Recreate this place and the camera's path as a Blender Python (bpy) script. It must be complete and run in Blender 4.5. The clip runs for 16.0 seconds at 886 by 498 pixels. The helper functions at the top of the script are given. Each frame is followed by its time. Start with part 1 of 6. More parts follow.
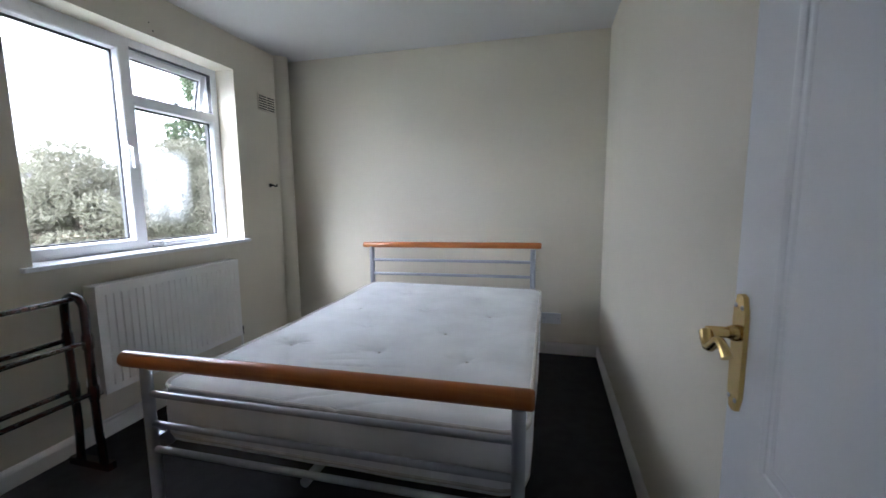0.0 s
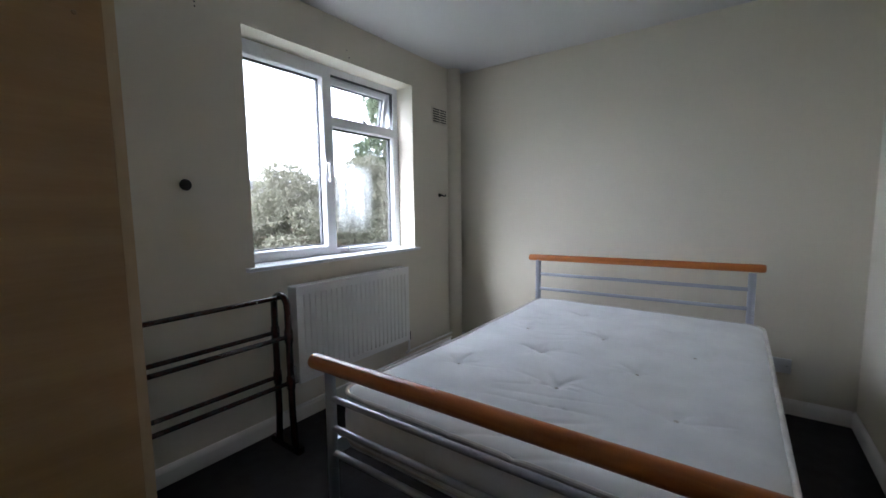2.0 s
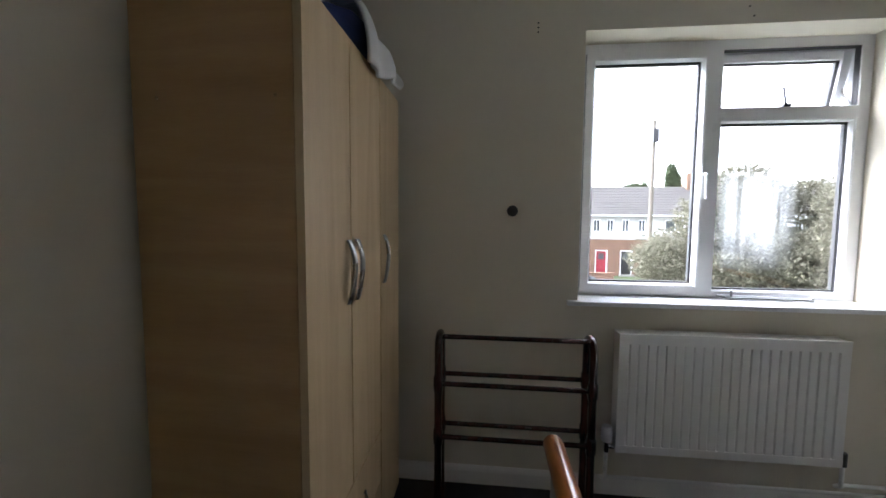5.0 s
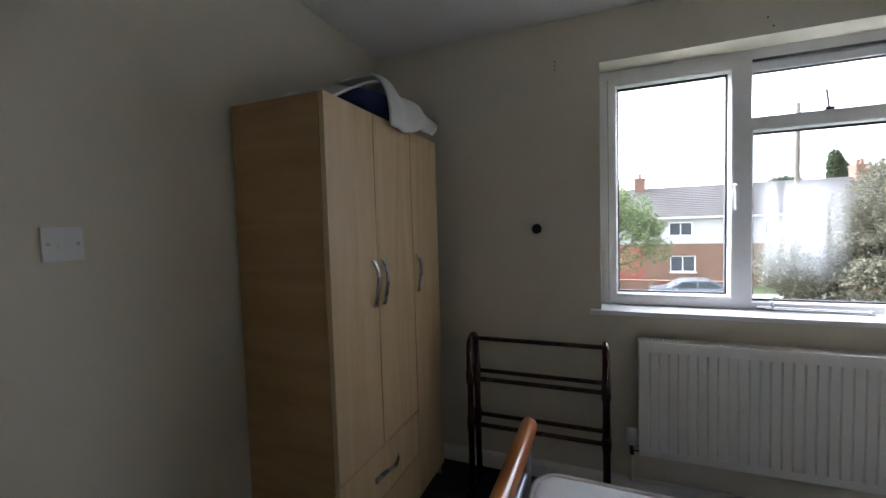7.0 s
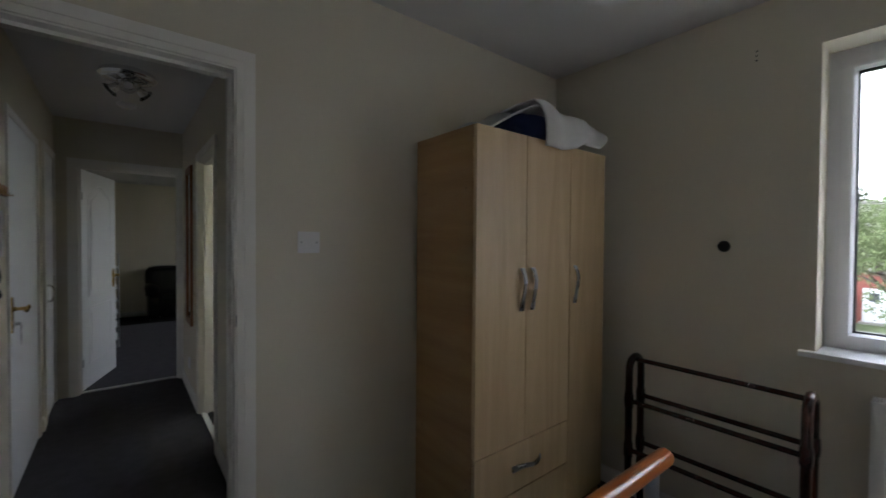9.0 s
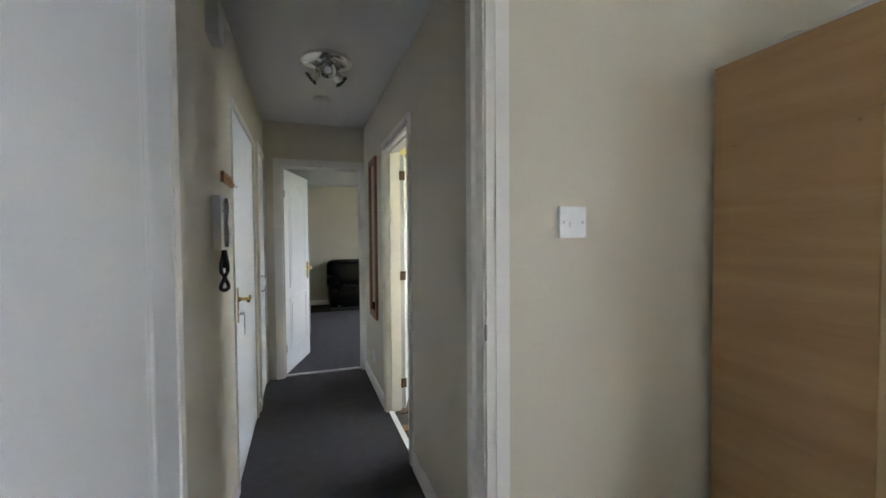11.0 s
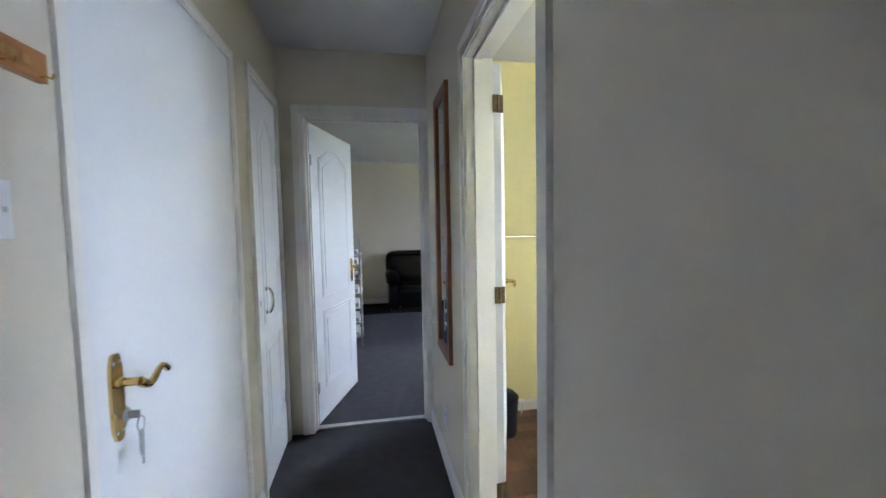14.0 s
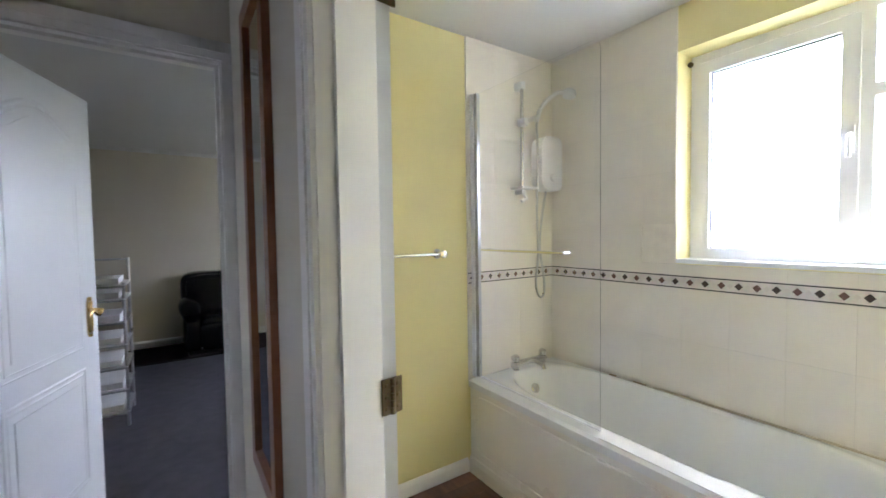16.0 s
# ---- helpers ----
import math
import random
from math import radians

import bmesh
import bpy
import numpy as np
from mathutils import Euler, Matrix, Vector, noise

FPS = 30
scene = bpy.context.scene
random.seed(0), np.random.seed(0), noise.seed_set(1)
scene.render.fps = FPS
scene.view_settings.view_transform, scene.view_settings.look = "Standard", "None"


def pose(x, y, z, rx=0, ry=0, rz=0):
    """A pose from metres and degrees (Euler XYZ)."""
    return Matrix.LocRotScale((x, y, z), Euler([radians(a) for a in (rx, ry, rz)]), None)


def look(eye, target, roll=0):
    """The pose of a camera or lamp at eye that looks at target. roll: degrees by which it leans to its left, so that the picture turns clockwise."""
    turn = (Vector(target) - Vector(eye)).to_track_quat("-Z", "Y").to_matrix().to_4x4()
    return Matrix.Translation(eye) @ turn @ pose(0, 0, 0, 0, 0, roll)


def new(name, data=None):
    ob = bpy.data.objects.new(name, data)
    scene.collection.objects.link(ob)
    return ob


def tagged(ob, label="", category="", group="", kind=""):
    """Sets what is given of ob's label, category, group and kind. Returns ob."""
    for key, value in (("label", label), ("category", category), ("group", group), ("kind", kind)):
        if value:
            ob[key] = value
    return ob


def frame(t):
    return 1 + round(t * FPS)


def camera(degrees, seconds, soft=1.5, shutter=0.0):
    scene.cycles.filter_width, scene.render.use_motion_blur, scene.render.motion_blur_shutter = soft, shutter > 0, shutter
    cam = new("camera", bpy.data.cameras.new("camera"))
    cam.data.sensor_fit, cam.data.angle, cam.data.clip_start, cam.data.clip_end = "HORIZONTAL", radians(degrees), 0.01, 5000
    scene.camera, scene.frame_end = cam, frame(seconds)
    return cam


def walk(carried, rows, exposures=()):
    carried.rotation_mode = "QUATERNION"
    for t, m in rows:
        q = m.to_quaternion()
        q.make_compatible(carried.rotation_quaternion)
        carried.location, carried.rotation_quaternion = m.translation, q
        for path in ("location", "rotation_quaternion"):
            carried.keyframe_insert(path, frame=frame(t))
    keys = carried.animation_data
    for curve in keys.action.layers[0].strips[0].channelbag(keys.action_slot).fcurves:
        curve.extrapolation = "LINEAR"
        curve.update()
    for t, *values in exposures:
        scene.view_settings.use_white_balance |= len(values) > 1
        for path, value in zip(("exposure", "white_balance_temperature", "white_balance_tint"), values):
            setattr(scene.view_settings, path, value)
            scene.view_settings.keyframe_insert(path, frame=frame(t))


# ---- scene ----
cam = camera(95.5, 16.0, shutter=0.22)
EXPOSURES = [(0, 3.8, 5520, 13), (1, 3.36, 5540, 13), (2.5, 3.38, 5540, 13), (3, 3.66, 5580, 13), (3.5, 3.62, 5580, 13), (5, 3.36, 5850, 13), (7.5, 3.15, 5830, 13), (8, 3.12, 5830, 13), (8.5, 2.98, 5880, 13), (9, 3.0, 5900, 13), (9.5, 3.85, 6100, 13), (12, 4.95, 5700, 11), (12.5, 4.98, 5650, 13), (13, 5.12, 5560, 14), (14, 5.12, 5300, 15), (15, 5.1, 5600, 17), (16, 4.7, 5450, 20)]
PATH = [
    (0, (0.136, 0.325, 1.22), (-0.368, 2.245, 0.974), -0.5),
    (0.5, (0.114, 0.34, 1.219), (-0.594, 2.193, 0.962), -0.9),
    (1, (0.086, 0.36, 1.232), (-0.832, 2.126, 1.035), -1.5),
    (1.5, (0.055, 0.38, 1.231), (-1.052, 2.032, 1.017), -0.9),
    (2, (-0.044, 0.471, 1.229), (-1.222, 2.075, 1.032), -0.7),
    (2.5, (-0.108, 0.602, 1.225), (-1.494, 2.033, 1.051), -1.5),
    (3, (-0.109, 0.76, 1.257), (-1.717, 1.917, 0.984), -2.3),
    (3.5, (-0.137, 0.923, 1.254), (-1.748, 2.089, 1.045), -0.8),
    (4, (-0.221, 1.070, 1.265), (-1.992, 1.970, 1.087), -0.7),
    (4.5, (-0.221, 1.107, 1.286), (-2.186, 1.424, 1.146), 0.3),
    (5, (-0.154, 1.150, 1.317), (-2.135, 0.931, 1.164), 0.4),
    (5.2, (-0.142, 1.156, 1.329), (-2.116, 0.888, 1.142), 0.0),
    (5.8, (0.2, 1.17, 1.345), (-1.85, 0.79, 1.19), -0.2),
    (6.4, (0.27, 1.42, 1.358), (-1.71, 0.84, 1.25), -0.8),
    (7.3, (-0.004, 1.666, 1.371), (-1.815, 0.82, 1.304), -1.5),
    (7.5, (-0.014, 1.747, 1.367), (-1.785, 0.819, 1.339), -0.8),
    (8, (-0.009, 1.947, 1.381), (-1.677, 0.845, 1.333), 1.5),
    (8.5, (0.033, 1.954, 1.372), (-1.494, 0.663, 1.375), -0.1),
    (9, (0.077, 1.897, 1.364), (-1.169, 0.333, 1.328), 0.4),
    (9.5, (0.104, 1.785, 1.338), (-0.868, 0.038, 1.272), 0.4),
    (9.7, (0.094, 1.736, 1.331), (-0.795, -0.055, 1.296), 0.1),
    (10.3, (0.165, 1.54, 1.327), (-0.635, -0.295, 1.285), -0.1),
    (10.8, (0.2, 1.33, 1.322), (-0.5, -0.543, 1.268), -0.3),
    (11.3, (0.155, 1.13, 1.317), (-0.455, -0.775, 1.256), -0.5),
    (11.8, (0.073, 0.943, 1.313), (-0.472, -0.98, 1.247), -0.6),
    (12, (0.071, 0.865, 1.311), (-0.375, -1.083, 1.225), -0.6),
    (12.5, (-0.014, 0.674, 1.311), (-0.17, -1.318, 1.227), 1.7),
    (13, (-0.014, 0.379, 1.297), (-0.172, -1.613, 1.213), 1.4),
    (13.5, (0.012, 0.119, 1.313), (-0.268, -1.859, 1.206), -0.1),
    (14, (-0.017, -0.186, 1.32), (-0.363, -2.151, 1.198), -1.1),
    (14.5, (-0.05, -0.453, 1.327), (-0.503, -2.396, 1.182), 0.1),
    (15, (-0.024, -0.714, 1.328), (-0.754, -2.572, 1.194), -1.8),
    (15.5, (-0.091, -0.903, 1.332), (-0.985, -2.689, 1.226), -1.2),
    (16, (-0.186, -1.054, 1.335), (-1.296, -2.716, 1.257), -0.8),
]
walk(cam, [(t, look(eye, target, roll)) for t, eye, target, roll in PATH], EXPOSURES)

# ---- light ----
SUN_TURN = 203          # the veiled sun stands in the south
world = bpy.data.worlds.new("sky")
scene.world = world
world.use_nodes = True
wn = world.node_tree
sky = wn.nodes.new("ShaderNodeTexSky")
sky.sky_type = "NISHITA"
sky.sun_disc = False
sky.sun_elevation = radians(38)
sky.sun_rotation = radians(SUN_TURN)
hsv = wn.nodes.new("ShaderNodeHueSaturation")
hsv.inputs["Saturation"].default_value = 0.12
wn.links.new(sky.outputs[0], hsv.inputs["Color"])
# overcast: brighter towards the zenith
geo = wn.nodes.new("ShaderNodeTexCoord")
sep = wn.nodes.new("ShaderNodeSeparateXYZ")
rise = wn.nodes.new("ShaderNodeMapRange")
rise.inputs["From Min"].default_value, rise.inputs["From Max"].default_value = 0.0, 1.0
rise.inputs["To Min"].default_value, rise.inputs["To Max"].default_value = 0.8, 2.4
tone = wn.nodes.new("ShaderNodeMix")
tone.data_type, tone.blend_type = "RGBA", "MULTIPLY"
tone.inputs["Factor"].default_value = 1.0
wn.links.new(geo.outputs["Generated"], sep.inputs[0])
wn.links.new(sep.outputs["Z"], rise.inputs["Value"])
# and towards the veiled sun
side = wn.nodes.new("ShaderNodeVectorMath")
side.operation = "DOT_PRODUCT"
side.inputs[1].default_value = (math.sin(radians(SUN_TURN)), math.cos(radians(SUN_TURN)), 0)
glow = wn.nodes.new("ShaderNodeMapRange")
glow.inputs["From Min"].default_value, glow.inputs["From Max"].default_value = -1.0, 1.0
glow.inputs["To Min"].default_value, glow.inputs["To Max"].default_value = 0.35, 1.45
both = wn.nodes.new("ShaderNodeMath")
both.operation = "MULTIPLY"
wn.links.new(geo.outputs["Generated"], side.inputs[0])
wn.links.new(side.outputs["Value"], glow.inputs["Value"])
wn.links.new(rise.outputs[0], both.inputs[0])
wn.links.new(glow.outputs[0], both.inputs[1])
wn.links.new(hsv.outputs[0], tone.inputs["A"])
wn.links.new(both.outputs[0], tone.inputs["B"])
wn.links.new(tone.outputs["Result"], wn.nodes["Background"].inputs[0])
wn.nodes["Background"].inputs[1].default_value = 0.15

sun = new("sun", bpy.data.lights.new("sun", "SUN"))
sun.data.energy, sun.data.angle, sun.data.color = 0.5, radians(30), (1.0, 0.96, 0.9)
sun.matrix_world = look((0, 0, 0), (-math.sin(radians(SUN_TURN)) * 0.79, -math.cos(radians(SUN_TURN)) * 0.79, -0.62))



# ---- materials ----
def base_material(name):
    m = bpy.data.materials.new(name)
    m.use_nodes = True
    return m, m.node_tree.nodes, m.node_tree.links, m.node_tree.nodes["Principled BSDF"]


def paint(name, colour, rough=0.6, vary=0.06, scale=3.0, grain=180.0, bump=0.08, metal=0.0, coat=0.0, stretch=(1, 1, 1), spec=0.5):
    """A surface with broad tone variation, fine grain relief and a little wear in its gloss."""
    m, n, l, b = base_material(name)
    co = n.new("ShaderNodeTexCoord")
    mp = n.new("ShaderNodeMapping")
    mp.inputs["Scale"].default_value = stretch
    l.new(co.outputs["Object"], mp.inputs[0])
    big, fine = n.new("ShaderNodeTexNoise"), n.new("ShaderNodeTexNoise")
    big.inputs["Scale"].default_value, big.inputs["Detail"].default_value = scale, 5
    fine.inputs["Scale"].default_value, fine.inputs["Detail"].default_value = grain, 3
    l.new(mp.outputs[0], big.inputs["Vector"]), l.new(mp.outputs[0], fine.inputs["Vector"])
    ramp = n.new("ShaderNodeValToRGB")
    c = np.array(colour)
    ramp.color_ramp.elements[0].position, ramp.color_ramp.elements[1].position = 0.3, 0.7
    ramp.color_ramp.elements[0].color = (*(c * (1 - vary)), 1)
    ramp.color_ramp.elements[1].color = (*np.minimum(c * (1 + vary), 1), 1)
    mix = n.new("ShaderNodeMix")
    mix.data_type, mix.blend_type = "RGBA", "OVERLAY"
    mix.inputs["Factor"].default_value = min(0.5, vary * 2)
    l.new(big.outputs["Fac"], ramp.inputs[0]), l.new(ramp.outputs[0], mix.inputs["A"]), l.new(fine.outputs["Color"], mix.inputs["B"])
    hs = n.new("ShaderNodeHueSaturation")
    hs.inputs["Saturation"].default_value = 1.0
    l.new(mix.outputs["Result"], hs.inputs["Color"])
    l.new(ramp.outputs[0] if vary < 0.05 else hs.outputs[0], b.inputs["Base Color"])
    rr = n.new("ShaderNodeMapRange")
    rr.inputs["To Min"].default_value, rr.inputs["To Max"].default_value = max(rough - 0.08, 0.02), min(rough + 0.08, 1)
    l.new(big.outputs["Fac"], rr.inputs["Value"]), l.new(rr.outputs[0], b.inputs["Roughness"])
    bp = n.new("ShaderNodeBump")
    bp.inputs["Strength"].default_value, bp.inputs["Distance"].default_value = bump, 0.004
    l.new(fine.outputs["Fac"], bp.inputs["Height"]), l.new(bp.outputs[0], b.inputs["Normal"])
    b.inputs["Metallic"].default_value, b.inputs["Coat Weight"].default_value = metal, coat
    b.inputs["Specular IOR Level"].default_value = spec
    return m


def wood(name, dark, light, rough=0.35, scale=2.0, stretch=(1, 1, 12), coat=0.2, distort=3.0, ring=0.5):
    m, n, l, b = base_material(name)
    co, mp = n.new("ShaderNodeTexCoord"), n.new("ShaderNodeMapping")
    mp.inputs["Scale"].default_value = stretch
    info = n.new("ShaderNodeObjectInfo")
    shift = n.new("ShaderNodeVectorMath")
    shift.operation = "MULTIPLY_ADD"
    shift.inputs[1].default_value = (1, 1, 1)
    l.new(co.outputs["Object"], shift.inputs[0]), l.new(info.outputs["Random"], shift.inputs[2])
    l.new(shift.outputs[0], mp.inputs[0])
    grain, fine = n.new("ShaderNodeTexNoise"), n.new("ShaderNodeTexNoise")
    grain.inputs["Scale"].default_value, grain.inputs["Detail"].default_value, grain.inputs["Distortion"].default_value = scale, 6, distort
    fine.inputs["Scale"].default_value, fine.inputs["Detail"].default_value = scale * 22, 4
    l.new(mp.outputs[0], grain.inputs["Vector"]), l.new(mp.outputs[0], fine.inputs["Vector"])
    add = n.new("ShaderNodeMath")
    add.operation = "MULTIPLY_ADD"
    add.inputs[1].default_value = ring
    l.new(fine.outputs["Fac"], add.inputs[0]), l.new(grain.outputs["Fac"], add.inputs[2])
    ramp = n.new("ShaderNodeValToRGB")
    ramp.color_ramp.elements[0].position, ramp.color_ramp.elements[1].position = 0.45, 0.95
    ramp.color_ramp.elements[0].color, ramp.color_ramp.elements[1].color = (*dark, 1), (*light, 1)
    l.new(add.outputs[0], ramp.inputs[0]), l.new(ramp.outputs[0], b.inputs["Base Color"])
    bp = n.new("ShaderNodeBump")
    bp.inputs["Strength"].default_value, bp.inputs["Distance"].default_value = 0.05, 0.002
    l.new(fine.outputs["Fac"], bp.inputs["Height"]), l.new(bp.outputs[0], b.inputs["Normal"])
    b.inputs["Roughness"].default_value, b.inputs["Coat Weight"].default_value = rough, coat
    return m


def glass_material(name, rough=0.0, tint=(1, 1, 1), ior=1.45):
    m, n, l, b = base_material(name)
    b.inputs["Base Color"].default_value = (*tint, 1)
    b.inputs["Transmission Weight"].default_value, b.inputs["Roughness"].default_value, b.inputs["IOR"].default_value = 1, rough, ior
    return m


def plain(name, colour, rough=0.5, metal=0.0):
    return paint(name, colour, rough, 0.04, 8.0, 260.0, 0.03, metal)


WALL = paint("magnolia_emulsion", (0.690, 0.640, 0.530), 0.75, 0.025, 1.2, 240, 0.10)
YELLOW = paint("yellow_emulsion", (0.82, 0.73, 0.36), 0.7, 0.03, 1.5, 240, 0.10)
CEIL = paint("white_ceiling_paint", (0.70, 0.69, 0.675), 0.85, 0.02, 1.0, 200, 0.12)
GLOSS = paint("white_gloss_paint", (0.80, 0.81, 0.83), 0.34, 0.02, 2.0, 60, 0.02)
TRIM = paint("aged_white_gloss", (0.84, 0.818, 0.775), 0.34, 0.02, 2.0, 60, 0.02)
UPVC = paint("white_upvc", (0.82, 0.83, 0.85), 0.3, 0.02, 3.0, 80, 0.02)
CARPET = paint("charcoal_carpet", (0.052, 0.049, 0.052), 0.95, 0.14, 14.0, 520, 1.0, spec=0.1)
CARPET_HALL = paint("dark_grey_carpet", (0.070, 0.067, 0.071), 0.95, 0.14, 14.0, 520, 1.0, spec=0.1)
CARPET_LR = paint("grey_carpet", (0.085, 0.082, 0.092), 0.95, 0.12, 12.0, 520, 0.9, spec=0.1)
ORANGE = wood("lacquered_beech", (0.36, 0.10, 0.020), (0.50, 0.17, 0.035), 0.28, 3.0, (1, 12, 12), 0.5, 1.0, 0.35)
SILVER = paint("silver_powder_coat", (0.42, 0.44, 0.50), 0.35, 0.06, 10, 400, 0.05, metal=0.55)
CHROME = paint("chrome", (0.75, 0.75, 0.76), 0.14, 0.03, 10, 300, 0.0, metal=1.0)
BRASS = paint("polished_brass", (0.70, 0.50, 0.20), 0.25, 0.12, 14, 300, 0.04, metal=1.0)
OLDBRASS = paint("aged_brass", (0.15, 0.11, 0.065), 0.45, 0.35, 30, 300, 0.1, metal=0.9)
SATIN = paint("satin_nickel", (0.52, 0.52, 0.53), 0.3, 0.06, 12, 300, 0.02, metal=1.0)
MAHOG = wood("dark_mahogany", (0.022, 0.007, 0.006), (0.060, 0.018, 0.012), 0.25, 4.0, (10, 10, 1), 0.5, 1.0)
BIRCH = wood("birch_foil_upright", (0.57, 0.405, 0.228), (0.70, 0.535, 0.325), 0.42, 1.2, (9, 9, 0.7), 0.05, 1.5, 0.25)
# same foil with crosswise grain, its colour darkened to hold the sides' shade
BIRCH_SHADED = wood("birch_foil_crosswise_shaded", (0.40, 0.235, 0.105), (0.52, 0.335, 0.165), 0.45, 1.1, (1, 0.8, 9), 0.05, 1.5, 0.25)
EDGE = plain("birch_edge_strip", (0.30, 0.19, 0.09), 0.5)
MATTRESS = paint("white_damask_ticking", (0.84, 0.855, 0.87), 0.8, 0.07, 5, 520, 0.35, spec=0.25)
PIPING = paint("mattress_piping", (0.62, 0.60, 0.57), 0.8, 0.1, 20, 500, 0.2)
BUTTON = plain("tuft_thread", (0.55, 0.53, 0.50), 0.8)
RADWHITE = paint("radiator_enamel", (0.80, 0.79, 0.76), 0.35, 0.03, 3, 120, 0.02)
SWITCHW = paint("white_moulded_plastic", (0.78, 0.78, 0.79), 0.35, 0.02, 6, 200, 0.02)
BLACK = paint("black_plastic", (0.012, 0.012, 0.013), 0.45, 0.2, 8, 200, 0.05)
CORD = paint("dark_cord", (0.035, 0.035, 0.045), 0.5, 0.2, 30, 300, 0.1)
LEATHER = paint("black_leather", (0.003, 0.003, 0.0035), 0.24, 0.2, 6, 260, 0.05, spec=0.22)
FRAMEWOOD = wood("reddish_pine", (0.19, 0.062, 0.020), (0.31, 0.115, 0.040), 0.4, 3.0, (8, 8, 1), 0.2, 1.0)
PLAQUE = wood("pine_plaque", (0.30, 0.12, 0.03), (0.45, 0.20, 0.06), 0.4, 3.0, (8, 1, 8), 0.2, 1.0)
NAVY = paint("navy_fabric", (0.018, 0.030, 0.105), 0.85, 0.25, 8, 400, 0.4)
WHITECLOTH = paint("white_cotton", (0.72, 0.71, 0.70), 0.85, 0.06, 6, 400, 0.4)
ENAMEL = paint("white_bath_acrylic", (0.82, 0.82, 0.80), 0.16, 0.015, 2, 100, 0.0)
PANELW = paint("bath_panel", (0.80, 0.77, 0.68), 0.3, 0.02, 2, 100, 0.01)
TILE = paint("cream_wall_tile", (0.80, 0.755, 0.68), 0.2, 0.03, 5, 60, 0.03)
GROUT = paint("grout", (0.79, 0.745, 0.67), 0.9, 0.05, 20, 300, 0.1)
LAMINATE = wood("brown_laminate", (0.085, 0.036, 0.018), (0.19, 0.085, 0.042), 0.4, 2.0, (8, 1, 1), 0.15, 1.5)
# each laminate strip has its own tone
ln, ll = LAMINATE.node_tree.nodes, LAMINATE.node_tree.links
strip_id, strip_range, strip_tone = ln.new("ShaderNodeObjectInfo"), ln.new("ShaderNodeMapRange"), ln.new("ShaderNodeHueSaturation")
strip_range.inputs["To Min"].default_value, strip_range.inputs["To Max"].default_value = 0.55, 1.35
strip_bsdf = [q for q in ln if q.type == "BSDF_PRINCIPLED"][0]
strip_from = strip_bsdf.inputs["Base Color"].links[0].from_socket
ll.new(strip_id.outputs["Random"], strip_range.inputs["Value"])
ll.new(strip_range.outputs[0], strip_tone.inputs["Value"])
ll.new(strip_from, strip_tone.inputs["Color"])
ll.new(strip_tone.outputs[0], strip_bsdf.inputs["Base Color"])
GLASS = glass_material("clear_glass")
FROST = glass_material("obscure_glass", 0.35)


def misted_glass():
    """Clear glass with a patch of condensation and run marks between the panes."""
    m, n, l, b = base_material("misted_glass")
    b.inputs["Transmission Weight"].default_value, b.inputs["Roughness"].default_value = 1, 0.0
    white = n.new("ShaderNodeBsdfTranslucent")
    white.inputs["Color"].default_value = (0.8, 0.82, 0.85, 1)
    co, mp, sep = n.new("ShaderNodeTexCoord"), n.new("ShaderNodeMapping"), n.new("ShaderNodeSeparateXYZ")
    l.new(co.outputs["Generated"], sep.inputs[0])
    mp.inputs["Scale"].default_value = (1, 16, 1.1)
    l.new(co.outputs["Generated"], mp.inputs[0])
    runs = n.new("ShaderNodeTexNoise")
    runs.inputs["Scale"].default_value, runs.inputs["Detail"].default_value = 1.6, 3
    l.new(mp.outputs[0], runs.inputs["Vector"])

    def bump_of(sock, lo, a, b_, hi):
        ramp = n.new("ShaderNodeValToRGB")
        el = ramp.color_ramp.elements
        el[0].position, el[0].color = lo, (0, 0, 0, 1)
        el[1].position, el[1].color = hi, (0, 0, 0, 1)
        for p in (a, b_):
            e = el.new(p)
            e.color = (1, 1, 1, 1)
        l.new(sock, ramp.inputs[0])
        return ramp.outputs[0]

    acc = bump_of(sep.outputs["Y"], 0.02, 0.10, 0.45, 0.68)
    tall = bump_of(sep.outputs["Z"], 0.12, 0.42, 0.62, 0.72)
    m1, m2, m3 = (n.new("ShaderNodeMath") for _ in range(3))
    for q in (m1, m2, m3):
        q.operation = "MULTIPLY"
    l.new(acc, m1.inputs[0]), l.new(tall, m1.inputs[1])
    spread = n.new("ShaderNodeMapRange")
    spread.inputs["From Min"].default_value, spread.inputs["From Max"].default_value = 0.3, 0.65
    l.new(runs.outputs["Fac"], spread.inputs["Value"])
    l.new(m1.outputs[0], m2.inputs[0]), l.new(spread.outputs[0], m2.inputs[1])
    l.new(m2.outputs[0], m3.inputs[0])
    m3.inputs[1].default_value = 0.17
    mix = n.new("ShaderNodeMixShader")
    l.new(m3.outputs[0], mix.inputs[0]), l.new(b.outputs[0], mix.inputs[1]), l.new(white.outputs[0], mix.inputs[2])
    l.new(mix.outputs[0], n["Material Output"].inputs["Surface"])
    return m


MISTED = misted_glass()
SEAL = plain("dark_gasket", (0.03, 0.03, 0.035), 0.6)
# grey for the shadow line painted between sash and frame
GAP_SHADE = plain("grey_gap_shade", (0.22, 0.22, 0.23), 0.6)
NICKEL_DARK = plain("dark_metal_stay", (0.10, 0.10, 0.11), 0.4, 1.0)


def mirror_material():
    m, n, l, b = base_material("mirror_silver")
    b.inputs["Base Color"].default_value = (0.86, 0.87, 0.87, 1)
    b.inputs["Metallic"].default_value, b.inputs["Roughness"].default_value = 1, 0.01
    return m


MIRROR = mirror_material()


